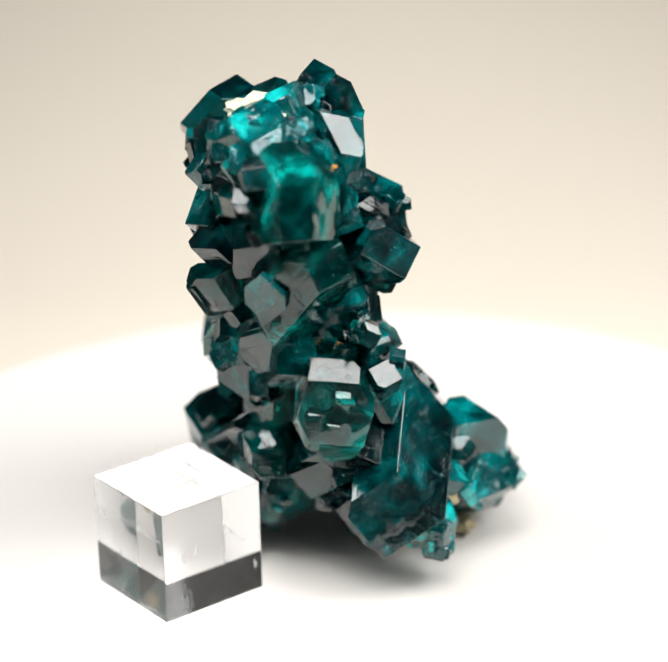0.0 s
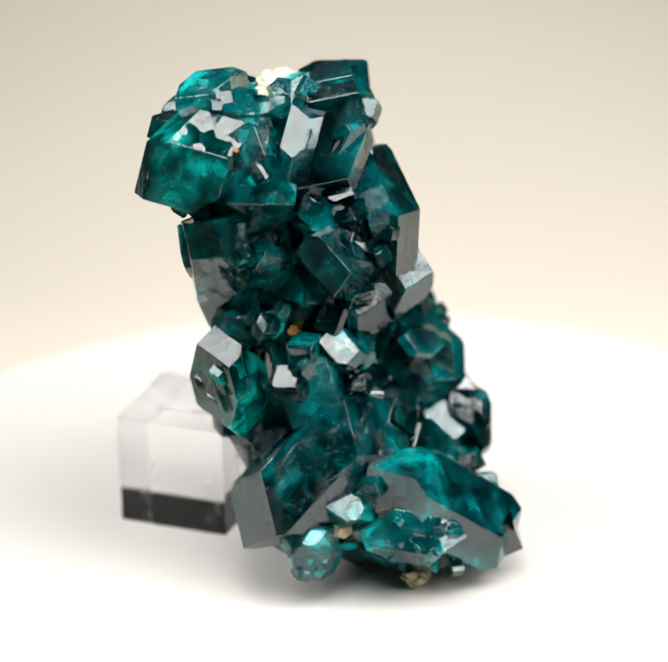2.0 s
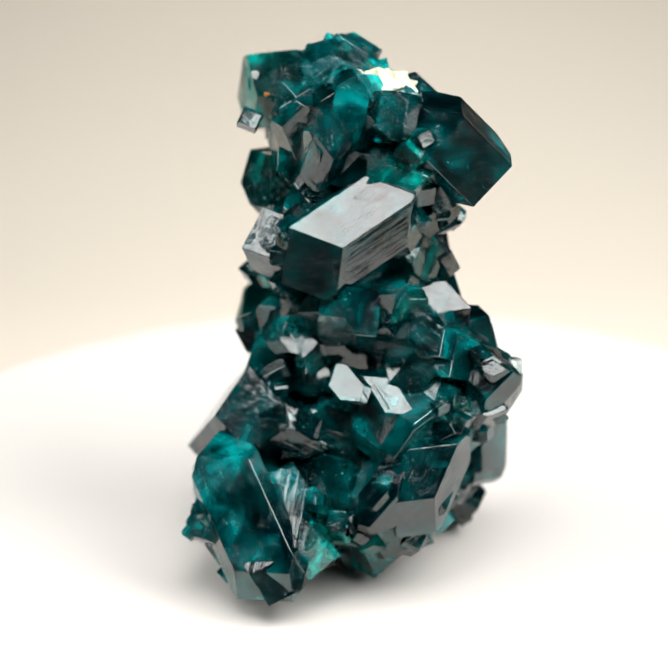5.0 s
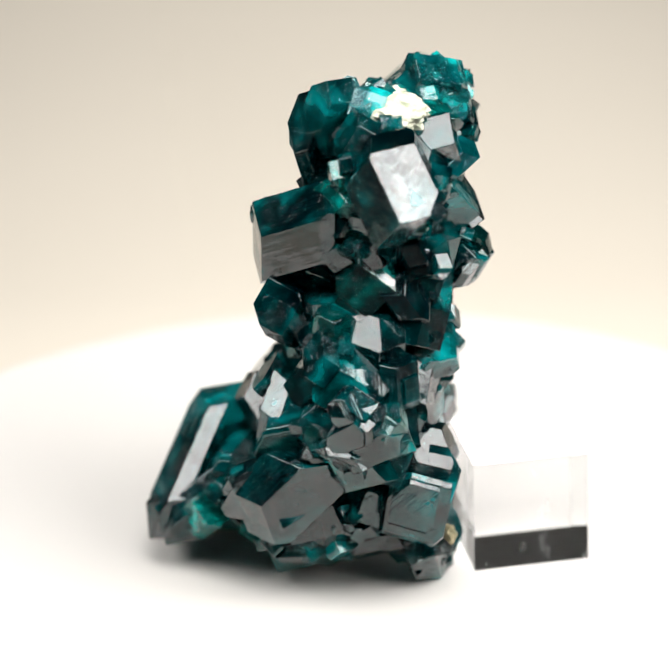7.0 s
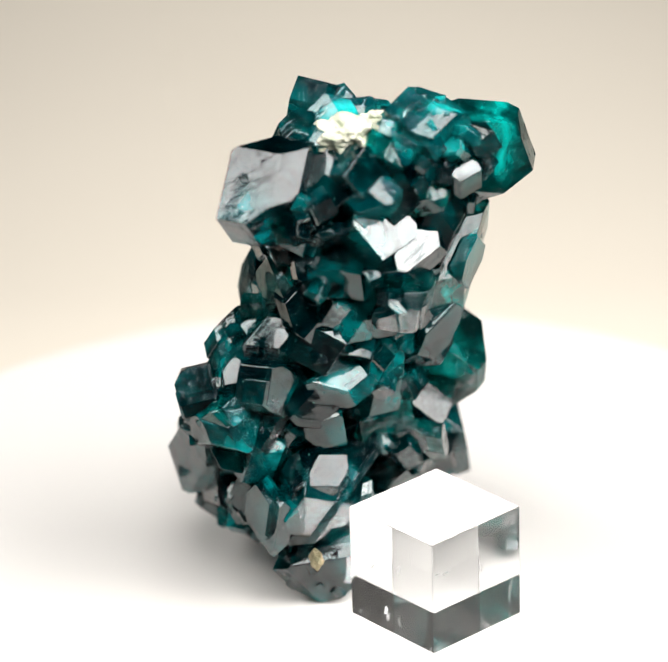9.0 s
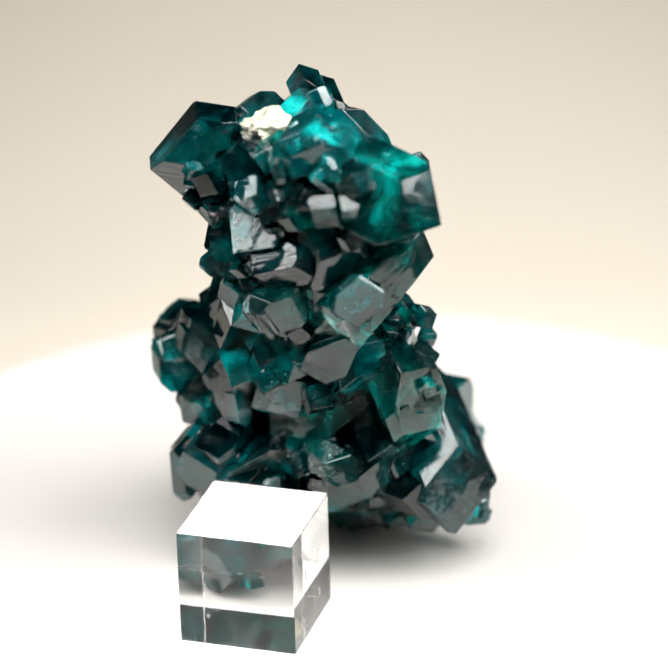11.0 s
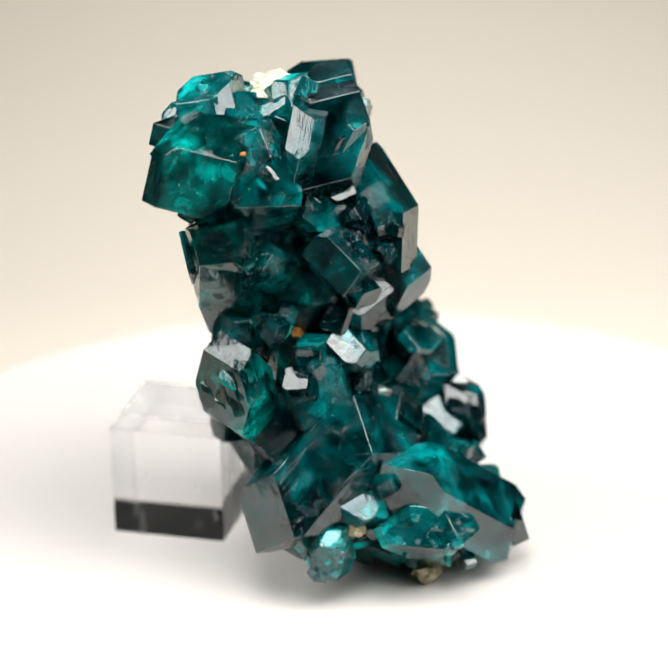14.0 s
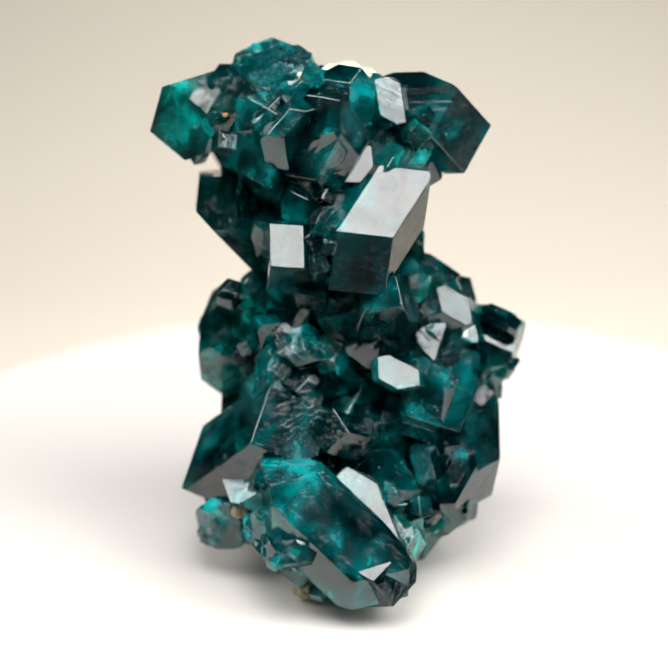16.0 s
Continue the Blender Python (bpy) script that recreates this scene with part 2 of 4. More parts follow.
def grown(c, a, roll, w, top, bottom, steps=(0, 0, 0, 0, 0, 0), mat=None, plates=1):
    """A large crystal with low parallel growth plates standing out from its faces."""
    crystal(c, a, roll, w, top, bottom, steps, mat)
    m = axes(a, roll)
    planes = habit(w, top, bottom, steps)
    for k in range(plates):
        n, d = planes[GROWTH.choice((0, 1, 2, 3, 4, 5, 6, 8, 10))]
        f = GROWTH.uniform(0.45, 0.75)
        side = Vector([GROWTH.uniform(-1, 1) for _ in "xyz"])
        side = (side - n * side.dot(n)).normalized()
        out = GROWTH.uniform(0.04, 0.13)
        p = n * (d * (1 - f) + out) + side * ((1 - f) * min(*w, top, bottom) + GROWTH.uniform(-0.1, 0.12))
        q = Vector(c) + m.to_3x3() @ p
        crystal(q, a, roll, [x * f for x in w], top * f, bottom * f, [x * f for x in steps], mat)


def druse(c, a, roll, w, top, bottom, steps=(0, 0, 0, 0, 0, 0), mat=None, count=14, frac=0.35, stray=1.0):
    """A crystal overgrown by small ones; stray 0 keeps them parallel to it."""
    crystal(c, a, roll, w, top, bottom, steps, mat)
    m = axes(a, roll).to_3x3()
    planes = habit(w, top, bottom, steps)
    small = min(*w, top, bottom)
    for k in range(count):
        out = Vector([GROWTH.gauss(0, 1) for _ in "xyz"]).normalized()
        reach = min(d / n.dot(out) for n, d in planes if n.dot(out) > 1e-4)
        f = frac * GROWTH.uniform(0.7, 1.3)
        at = Vector(c) + m @ (out * (reach - (1.25 - 0.45 * stray) * f * small))
        axis = Vector(a).normalized() + stray * Vector([GROWTH.uniform(-1, 1) for _ in "xyz"])
        crystal(at, axis, roll + stray * GROWTH.uniform(0, 1), [small * f * GROWTH.uniform(0.8, 1.2) for _ in w], small * f * 1.35, small * f * 1.35, mat=mat)


def lump(name, c, r, squash, mat, seed, label):
    """A rough little mass of rock between the crystals."""
    bm = bmesh.new()
    bmesh.ops.create_icosphere(bm, subdivisions=4, radius=1.0)
    for p in bm.verts:
        k = noise.noise(p.co * 1.6 + Vector((seed, 0, 0))) * 0.45 + noise.noise(p.co * 4.5 + Vector((0, seed, 0))) * 0.22
        p.co = Vector([p.co[i] * (1 + k) * r * squash[i] * MM for i in range(3)])
    ob = part(name, bm, mat, specimen, label)
    ob.location = Vector(c) * MM
    return ob


CUBE_X, CUBE_Y, CUBE_R = -0.01386, -0.00662, 36.63

# the large crystals
crystal((-3.48, -12.64, 37.17), (0.381, -0.884, -0.271), 4.03, (3.63, 3.08, 4.55, 4.03, 3.43, 2.01), 4.93, 9.01, (-0.12, 0.08, 0.10, -0.36, -0.44, 0.82), mat=VEILED)
crystal((-8.77, 6.40, 37.03), (-0.423, 0.906, -0.019), 0.50, (3.34, 3.76, 3.45, 3.46, 4.42, 2.96), 4.62, 6.17, (-0.37, -0.39, 0.85, 1.01, -0.68, -0.30))
crystal((1.68, 4.35, 30.77), (-0.886, 0.172, 0.430), 5.37, (1.75, 3.68, 3.45, 2.23, 2.46, 3.45), 6.86, 6.09, (-1.43, 0.91, 0.73, 0.41, -1.15, 1.04))
crystal((4.46, -2.28, 28.68), (0.958, -0.222, 0.180), 0.55, (2.16, 2.79, 3.44, 2.14, 2.82, 3.11), 2.95, 4.23, (-0.08, -0.16, 0.21, 0.26, -0.23, -0.07))
crystal((4.98, -7.23, 8.88), (0.122, 0.745, 0.656), 0.21, (4.07, 4.24, 3.66, 3.99, 3.66, 1.62), 11.77, 6.48, (-0.38, -0.14, 0.62, -0.24, -0.29, 0.61))
crystal((10.99, 6.55, 4.85), (-0.625, -0.565, 0.539), 4.56, (2.76, 3.96, 2.52, 2.41, 3.54, 2.75), 9.56, 4.88, (0.14, 0.30, -0.46, -0.49, 0.29, 0.17))
druse((-0.10, -9.82, 16.60), (-0.361, -0.025, 0.932), 4.28, (2.21, 3.54, 2.21, 3.71, 2.60, 2.85), 6.54, 4.32, (-0.19, 0.51, -0.29, -0.27, -0.47, 1.08), mat=VEILED, count=11, frac=0.48, stray=0.05)
grown((2.19, 5.64, 25.26), (-0.226, -0.396, -0.890), 4.39, (2.90, 1.98, 2.50, 2.88, 2.12, 2.48), 5.03, 2.56, (0.00, -0.02, 0.00, 0.05, -0.02, -0.04))
grown((-7.57, 11.83, 18.06), (-0.137, 0.762, 0.633), 6.13, (1.33, 3.56, 2.14, 1.89, 2.95, 2.13), 2.84, 4.52, (0.18, -0.51, 0.32, 0.16, -0.00, -0.00))
grown((-3.32, 10.43, 12.83), (-0.652, -0.230, 0.723), 5.44, (3.23, 2.67, 3.93, 3.21, 2.49, 3.00), 3.31, 8.89, (0.00, -0.29, 0.30, 0.08, 0.07, -0.14))
crystal((0.60, 9.29, 15.82), (0.046, -0.794, 0.606), 3.40, (2.19, 2.22, 1.81, 1.90, 2.08, 2.09), 5.03, 3.28, (-0.47, 0.21, 0.25, 0.32, -0.25, -0.06))
grown((-7.39, 11.96, 19.83), (0.635, -0.471, 0.612), 0.65, (1.90, 0.78, 2.33, 1.77, 0.77, 2.20), 2.03, 3.53, (-0.03, -0.07, 0.11, 0.01, 0.09, -0.08))
grown((-8.49, 6.40, 19.86), (-0.367, 0.605, 0.706), 5.24, (2.52, 1.88, 2.37, 2.66, 1.39, 2.96), 3.67, 4.50, (-0.02, -0.16, 0.19, 0.02, 0.32, -0.31))
crystal((-8.11, 3.04, 25.74), (0.502, 0.225, 0.835), 2.14, (1.81, 2.14, 1.48, 1.83, 1.96, 1.50), 3.73, 3.04, (-0.01, 0.10, -0.08, -0.15, 0.05, 0.09))
grown((-9.64, 7.31, 7.79), (-0.674, -0.336, 0.658), 2.00, (2.53, 0.65, 3.04, 2.83, 0.69, 2.95), 5.15, 2.46, (0.07, 0.15, -0.26, -0.12, -0.18, 0.24))
grown((0.47, 10.07, 9.80), (0.955, -0.294, 0.035), 0.91, (2.29, 3.10, 2.29, 2.28, 4.31, 3.29), 4.56, 5.93, (-0.40, -0.00, 0.30, 0.78, -1.02, 0.04))
druse((-2.49, -9.19, 28.35), (0.522, -0.351, 0.777), 3.40, (2.81, 2.24, 3.10, 2.28, 2.89, 3.78), 6.45, 7.76, (0.11, -0.23, 0.10, 0.44, 0.00, -0.46), mat=VEILED, count=8, frac=0.5, stray=0.03)
druse((8.03, -7.46, 5.03), (-0.209, 0.751, 0.627), 1.09, (1.99, 2.32, 1.41, 2.53, 1.71, 1.36), 3.60, 3.08, (0.10, -0.28, 0.15, -0.19, 0.18, -0.01), mat=PALE, count=26, frac=0.4, stray=1)
druse((12.95, -0.29, 6.44), (-0.684, -0.725, 0.076), 3.48, (2.21, 2.70, 2.00, 1.66, 2.63, 2.16), 4.99, 4.07, (-0.45, 0.72, -0.27, -0.23, -0.13, 0.36), mat=PALE, count=26, frac=0.34, stray=0.8)
druse((-9.70, 2.47, 3.32), (-0.023, 0.995, -0.101), 0.89, (1.93, 3.00, 1.93, 2.00, 3.32, 1.56), 4.27, 4.76, (0.17, -0.02, -0.06, -0.05, -0.05, 0.10), count=16, frac=0.34, stray=0.8)
crystal((-0.35, -2.16, 38.89), (-0.414, 0.568, 0.711), 5.60, (2.38, 1.63, 2.35, 2.55, 1.25, 2.05), 3.87, 5.02, (-0.51, -0.10, 0.67, 0.22, -0.22, 0.03))
grown((-0.53, 0.67, 37.39), (0.809, 0.260, 0.527), 5.81, (1.31, 2.95, 4.00, 1.23, 3.22, 3.75), 4.35, 7.97, (-0.17, 0.18, 0.01, 0.03, -0.13, 0.12))
crystal((-0.90, -0.30, 38.60), (-0.030, 0.464, 0.885), 1.50, (2.60, 1.40, 2.50, 2.80, 1.50, 2.00), 6.20, 5.00)
druse((0.32, -0.46, 37.82), (-0.030, 0.464, 0.885), 1.50, (3.12, 1.53, 2.97, 3.46, 1.73, 2.27), 5.98, 5.54, (0.01, -0.02, 0.05, -0.11, -0.16, 0.32), count=7, frac=0.5, stray=0.04)
druse((-6.25, -6.68, 42.11), (-0.100, 0.909, 0.405), 4.69, (1.40, 3.08, 2.35, 1.56, 2.68, 2.84), 2.72, 4.70, (0.45, -0.35, 0.02, 0.06, 0.33, -0.42), mat=PALE, count=20, frac=0.36, stray=0.7)
crystal((3.04, 6.71, 18.55), (-0.015, 0.932, -0.363), 3.37, (1.42, 1.28, 0.56, 1.50, 1.13, 0.58), 2.48, 2.60, (-0.08, 0.00, 0.09, 0.04, 0.01, -0.04))
crystal((-9.52, 2.45, 16.17), (-0.034, 0.727, 0.685), 6.22, (0.70, 2.08, 1.87, 0.69, 2.18, 1.59), 1.67, 3.13, (-0.13, -0.18, 0.23, 0.12, -0.14, -0.03))
crystal((-9.56, 0.56, 19.80), (-0.349, -0.920, -0.179), 4.38, (1.77, 1.17, 1.43, 2.04, 1.17, 1.39), 2.98, 3.35, (-0.18, 0.25, -0.06, -0.10, -0.34, 0.42))
crystal((-10.98, -4.66, 26.24), (-0.312, -0.879, 0.361), 1.61, (1.49, 1.22, 0.51, 1.81, 1.54, 0.49), 2.31, 2.81, (0.26, -0.27, -0.00, 0.07, -0.20, 0.10))
grown((-6.17, 0.23, 10.59), (0.523, -0.629, 0.575), 2.79, (4.10, 1.95, 3.77, 3.98, 1.68, 2.74), 6.21, 8.68, (-0.21, 0.02, 0.19, -0.09, -0.04, 0.15))
grown((-10.51, 2.83, 9.33), (0.242, 0.325, 0.914), 1.39, (2.07, 4.21, 2.85, 2.22, 3.50, 3.36), 4.19, 3.71, (0.35, -0.91, 0.61, 0.62, 0.35, -0.92))
crystal((11.03, 1.89, 8.71), (-0.056, -0.775, 0.630), 5.06, (3.95, 3.61, 2.64, 3.48, 2.06, 2.66), 6.44, 10.61, (-0.24, -0.29, 0.56, 0.17, 0.21, -0.38))
crystal((-9.98, -4.43, 26.46), (-0.803, -0.577, 0.148), 3.60, (1.24, 2.00, 1.77, 1.09, 1.90, 2.06), 2.78, 3.36, (-0.20, 0.08, 0.17, 0.28, 0.07, -0.30))
crystal((-6.47, 12.47, 15.55), (0.815, 0.386, 0.432), 0.27, (1.99, 1.33, 1.00, 1.67, 1.59, 0.90), 1.91, 2.52, (0.03, 0.09, -0.12, -0.14, -0.01, 0.14))
grown((-10.42, 3.05, 12.12), (0.590, -0.525, 0.613), 1.42, (1.48, 1.56, 2.53, 1.47, 2.09, 2.51), 3.39, 3.25, (-0.01, 0.42, -0.35, -0.08, -0.28, 0.43))
crystal((-9.70, 1.20, 33.26), (0.017, -0.963, 0.269), 1.88, (1.34, 1.55, 0.57, 1.24, 1.76, 0.49), 2.22, 2.06, (0.11, -0.06, -0.02, -0.07, 0.13, -0.03))
crystal((-9.69, -5.60, 31.06), (-0.575, 0.767, -0.283), 4.86, (2.03, 1.26, 1.04, 2.05, 1.39, 0.93), 3.17, 3.63, (-0.18, 0.18, 0.07, 0.05, -0.33, 0.36))
crystal((-5.58, -10.62, 28.21), (0.026, -0.227, 0.974), 3.64, (2.22, 1.77, 0.54, 2.16, 1.59, 0.60), 2.91, 2.35, (0.07, 0.17, -0.21, 0.08, 0.18, -0.24))
grown((-5.05, -7.99, 23.14), (0.503, -0.733, 0.458), 4.37, (2.42, 2.61, 1.25, 2.56, 1.99, 1.54), 3.24, 4.97, (-0.83, 0.35, 0.45, 0.37, -0.58, 0.17))
grown((2.77, 11.66, 10.20), (-0.520, 0.354, 0.777), 5.63, (1.89, 2.21, 2.05, 1.51, 1.80, 2.67), 3.26, 3.74, (0.28, 0.05, -0.38, -0.39, 0.71, -0.40))
grown((0.48, 8.79, 14.99), (-0.228, -0.321, 0.919), 5.29, (3.62, 3.16, 2.07, 3.95, 3.72, 1.92), 4.98, 4.08, (0.40, -0.32, -0.04, -0.03, 0.29, -0.22))
crystal((-9.65, -6.08, 27.69), (0.428, -0.498, 0.754), 3.65, (1.08, 2.47, 1.94, 1.03, 2.48, 2.01), 2.47, 3.36, (-0.07, 0.26, -0.10, 0.00, -0.20, 0.04), mat=VEILED)
crystal((-5.78, -6.65, 12.26), (0.413, -0.812, -0.412), 1.98, (1.71, 2.12, 1.54, 1.91, 2.34, 1.47), 2.98, 3.34, (-0.07, 0.04, 0.00, 0.04, -0.28, 0.20), mat=VEILED)
# the smaller crystals between them
crystal((-2.50, -4.50, 9.50), (0.235, -0.807, 0.541), 5.96, (3.28, 2.45, 2.46), 5.45, 5.45, mat=DRUSY)
crystal((-5.50, -7.50, 32.00), (0.082, -0.402, 0.912), 1.03, (2.51, 3.05, 2.89), 4.55, 4.55)
crystal((1.00, 2.00, 23.50), (0.430, 0.745, -0.510), 4.69, (2.82, 2.51, 3.30), 4.03, 4.03, mat=DRUSY)
crystal((-5.50, -2.50, 38.50), (-0.704, -0.695, -0.146), 5.59, (3.31, 2.43, 2.72), 3.78, 3.78)
crystal((-7.62, -2.61, 32.80), (-0.976, -0.079, -0.201), 4.90, (3.42, 2.80, 3.42), 4.78, 4.78, mat=DRUSY)
crystal((-5.63, 7.66, 19.96), (-0.361, 0.770, -0.526), 5.50, (3.09, 3.44, 2.59), 4.90, 4.90, mat=DRUSY)
crystal((-1.50, 4.50, 4.50), (0.551, 0.759, -0.347), 0.42, (2.80, 2.82, 2.65), 5.96, 5.96, mat=DRUSY)
crystal((0.00, -1.00, 7.00), (0.712, -0.463, -0.527), 3.88, (3.43, 3.33, 2.97), 4.08, 4.08, mat=DRUSY)
crystal((-7.00, -2.00, 18.00), (-0.753, -0.172, 0.636), 2.80, (2.92, 2.74, 2.56), 3.52, 3.52, mat=DRUSY)
crystal((-4.50, 3.00, 28.50), (-0.312, 0.613, -0.726), 5.32, (2.85, 2.45, 2.43), 4.90, 4.90, mat=VEILED)
crystal((3.50, -2.00, 6.50), (0.560, -0.806, -0.191), 2.64, (2.51, 2.72, 3.34), 4.95, 4.95, mat=VEILED)
crystal((-7.35, 2.45, 18.35), (-0.138, 0.962, 0.234), 2.12, (3.41, 2.84, 2.49), 4.66, 4.66, mat=DRUSY)
crystal((3.00, -4.00, 17.00), (0.996, 0.039, -0.084), 4.22, (3.33, 3.14, 3.34), 4.05, 4.05, mat=DRUSY)
crystal((-4.50, 3.50, 34.50), (-0.738, 0.241, 0.630), 5.91, (3.10, 2.74, 3.01), 4.43, 4.43, mat=VEILED)
crystal((-8.00, 2.00, 23.50), (-0.736, -0.024, -0.676), 5.58, (2.55, 3.11, 2.49), 3.60, 3.60)
crystal((2.00, 0.00, 3.00), (0.697, 0.421, -0.580), 1.22, (1.92, 2.12, 2.12), 2.65, 2.65, mat=DRUSY)
crystal((-6.26, 7.64, 8.73), (-0.033, 0.987, -0.159), 3.90, (2.01, 1.82, 2.26), 2.61, 2.61, mat=DRUSY)
crystal((-7.90, 0.78, 37.50), (-0.772, 0.151, -0.618), 3.14, (2.12, 1.84, 1.96), 3.52, 3.52, mat=DRUSY)
crystal((-6.52, 5.54, 22.86), (-0.343, 0.698, -0.628), 4.10, (2.15, 2.06, 2.27), 3.85, 3.85, mat=DRUSY)
crystal((3.08, -1.76, 19.92), (0.254, -0.742, 0.621), 4.15, (1.86, 1.79, 2.29), 3.16, 3.16, mat=DRUSY)
crystal((-4.50, 3.00, 39.50), (-0.364, 0.760, -0.539), 5.62, (1.82, 2.28, 2.46), 3.31, 3.31, mat=DRUSY)
crystal((5.56, 2.32, 13.20), (0.724, -0.471, 0.504), 1.94, (1.86, 1.84, 1.97), 3.85, 3.85, mat=DRUSY)
crystal((-8.00, -4.00, 36.00), (-0.569, -0.815, -0.110), 2.41, (2.06, 2.12, 2.15), 3.19, 3.19, mat=DRUSY)
crystal((0.45, -2.02, 32.00), (0.788, 0.321, -0.526), 5.70, (2.05, 1.86, 1.80), 2.90, 2.90, mat=DRUSY)
crystal((2.00, 4.00, 2.50), (0.797, 0.595, 0.102), 3.45, (2.18, 2.26, 2.35), 2.70, 2.70, mat=DRUSY)
crystal((1.48, 9.74, 5.57), (-0.166, 0.951, -0.262), 2.37, (1.89, 1.76, 2.36), 2.56, 2.56, mat=VEILED)
crystal((8.50, 8.50, 5.50), (0.936, 0.352, -0.002), 1.37, (2.32, 1.88, 2.11), 2.66, 2.66, mat=VEILED)
crystal((-2.50, -4.00, 38.50), (-0.543, -0.706, 0.455), 1.28, (2.45, 1.87, 1.84), 3.17, 3.17)
crystal((-3.50, -7.50, 21.00), (0.473, -0.548, 0.690), 5.06, (1.79, 2.26, 1.98), 3.32, 3.32)
crystal((4.50, 7.50, 6.50), (0.811, 0.156, 0.564), 0.80, (2.07, 1.90, 2.11), 3.81, 3.81, mat=VEILED)
crystal((5.50, 2.50, 4.00), (0.308, 0.951, -0.011), 1.84, (2.52, 2.02, 2.23), 3.35, 3.35, mat=PALE)
crystal((-6.45, 3.63, 13.00), (-0.526, 0.814, 0.244), 3.50, (2.05, 2.01, 2.47), 3.21, 3.21, mat=DRUSY)
crystal((-1.70, -6.20, 37.74), (0.135, -0.863, 0.488), 5.71, (2.10, 2.20, 2.06), 4.20, 4.20, mat=DRUSY)
crystal((1.50, -8.00, 8.00), (0.375, -0.914, -0.152), 4.80, (1.92, 2.24, 1.86), 3.59, 3.59, mat=DRUSY)
crystal((-8.00, 7.50, 13.50), (-0.625, 0.486, -0.612), 1.64, (2.53, 2.14, 2.52), 3.26, 3.26, mat=PALE)
crystal((-5.00, 4.50, 4.50), (0.388, 0.815, 0.430), 1.18, (2.53, 2.18, 2.12), 2.96, 2.96, mat=DRUSY)
crystal((-5.84, -4.79, 22.60), (0.401, -0.892, 0.208), 0.68, (2.38, 2.26, 2.08), 2.74, 2.74, mat=PALE)
crystal((-5.00, 7.00, 6.50), (-0.903, 0.404, -0.148), 1.86, (2.37, 1.95, 2.01), 2.80, 2.80, mat=DRUSY)
crystal((4.50, -1.50, 3.00), (0.983, -0.180, 0.024), 3.21, (2.19, 2.06, 1.94), 3.05, 3.05, mat=DRUSY)
crystal((-8.98, -1.36, 38.44), (-0.855, 0.464, 0.231), 5.85, (2.44, 2.16, 2.21), 2.81, 2.81)
crystal((5.50, -6.00, 5.50), (0.396, -0.804, 0.444), 4.06, (1.87, 2.27, 2.53), 3.00, 3.00, mat=DRUSY)
crystal((-8.00, 2.50, 33.00), (-0.874, 0.081, -0.479), 3.50, (2.38, 2.32, 2.34), 2.65, 2.65)
crystal((-7.50, -1.00, 25.00), (-0.907, 0.421, 0.027), 3.15, (2.22, 2.13, 2.44), 2.70, 2.70)
crystal((5.50, 5.50, 5.50), (0.628, 0.770, -0.113), 6.26, (1.80, 2.23, 1.98), 2.93, 2.93)
crystal((7.00, -0.50, 4.00), (0.884, -0.422, -0.202), 1.32, (1.93, 2.23, 1.83), 3.62, 3.62, mat=PALE)
crystal((-4.00, 4.50, 25.50), (0.609, 0.765, -0.210), 1.63, (2.53, 2.30, 2.24), 2.61, 2.61, mat=DRUSY)
crystal((-1.00, 1.00, 35.00), (0.990, 0.136, -0.042), 2.33, (2.00, 2.45, 2.39), 2.80, 2.80)
crystal((-7.50, 0.00, 8.00), (-0.725, 0.205, -0.658), 4.23, (2.17, 2.41, 2.24), 2.94, 2.94, mat=DRUSY)
crystal((-3.50, -0.50, 40.50), (-0.222, -0.941, -0.257), 0.74, (1.84, 2.04, 2.26), 3.15, 3.15, mat=PALE)
crystal((-9.00, 1.50, 29.50), (-0.754, -0.470, -0.459), 1.90, (1.77, 2.27, 2.16), 2.73, 2.73, mat=DRUSY)
crystal((-4.50, -1.50, 6.00), (-0.576, -0.197, 0.793), 0.06, (2.18, 2.39, 1.98), 2.61, 2.61, mat=DRUSY)
crystal((-8.70, 7.21, 15.78), (-0.448, 0.877, 0.174), 0.08, (2.06, 2.31, 2.30), 2.67, 2.67, mat=DRUSY)
crystal((-7.54, -1.16, 22.68), (-0.955, -0.269, -0.123), 5.70, (1.94, 2.18, 2.49), 2.94, 2.94, mat=PALE)
crystal((-7.00, 0.00, 5.50), (-0.392, 0.756, 0.524), 5.69, (1.80, 1.76, 2.33), 3.81, 3.81, mat=VEILED)
crystal((-8.00, -3.50, 39.50), (-0.789, -0.557, -0.258), 5.13, (1.42, 1.64, 1.28), 2.66, 2.66, mat=VEILED)
crystal((3.10, -4.88, 21.00), (0.748, -0.116, -0.654), 2.19, (1.36, 1.52, 1.72), 1.78, 1.78, mat=DRUSY)
crystal((4.03, -0.35, 25.60), (0.840, -0.488, 0.238), 0.65, (1.38, 1.49, 1.66), 2.01, 2.01)
crystal((-7.50, 5.50, 33.00), (-0.979, 0.166, -0.116), 4.04, (1.70, 1.63, 1.40), 1.78, 1.78, mat=DRUSY)
crystal((-8.86, 2.99, 30.28), (-0.465, 0.569, 0.678), 3.60, (1.22, 1.44, 1.61), 2.00, 2.00)
crystal((-4.00, -11.00, 34.00), (-0.246, -0.623, 0.743), 4.65, (1.24, 1.26, 1.48), 2.99, 2.99, mat=DRUSY)
crystal((-3.60, 11.41, 14.64), (0.858, 0.447, -0.252), 0.90, (1.25, 1.72, 1.53), 2.06, 2.06, mat=DRUSY)
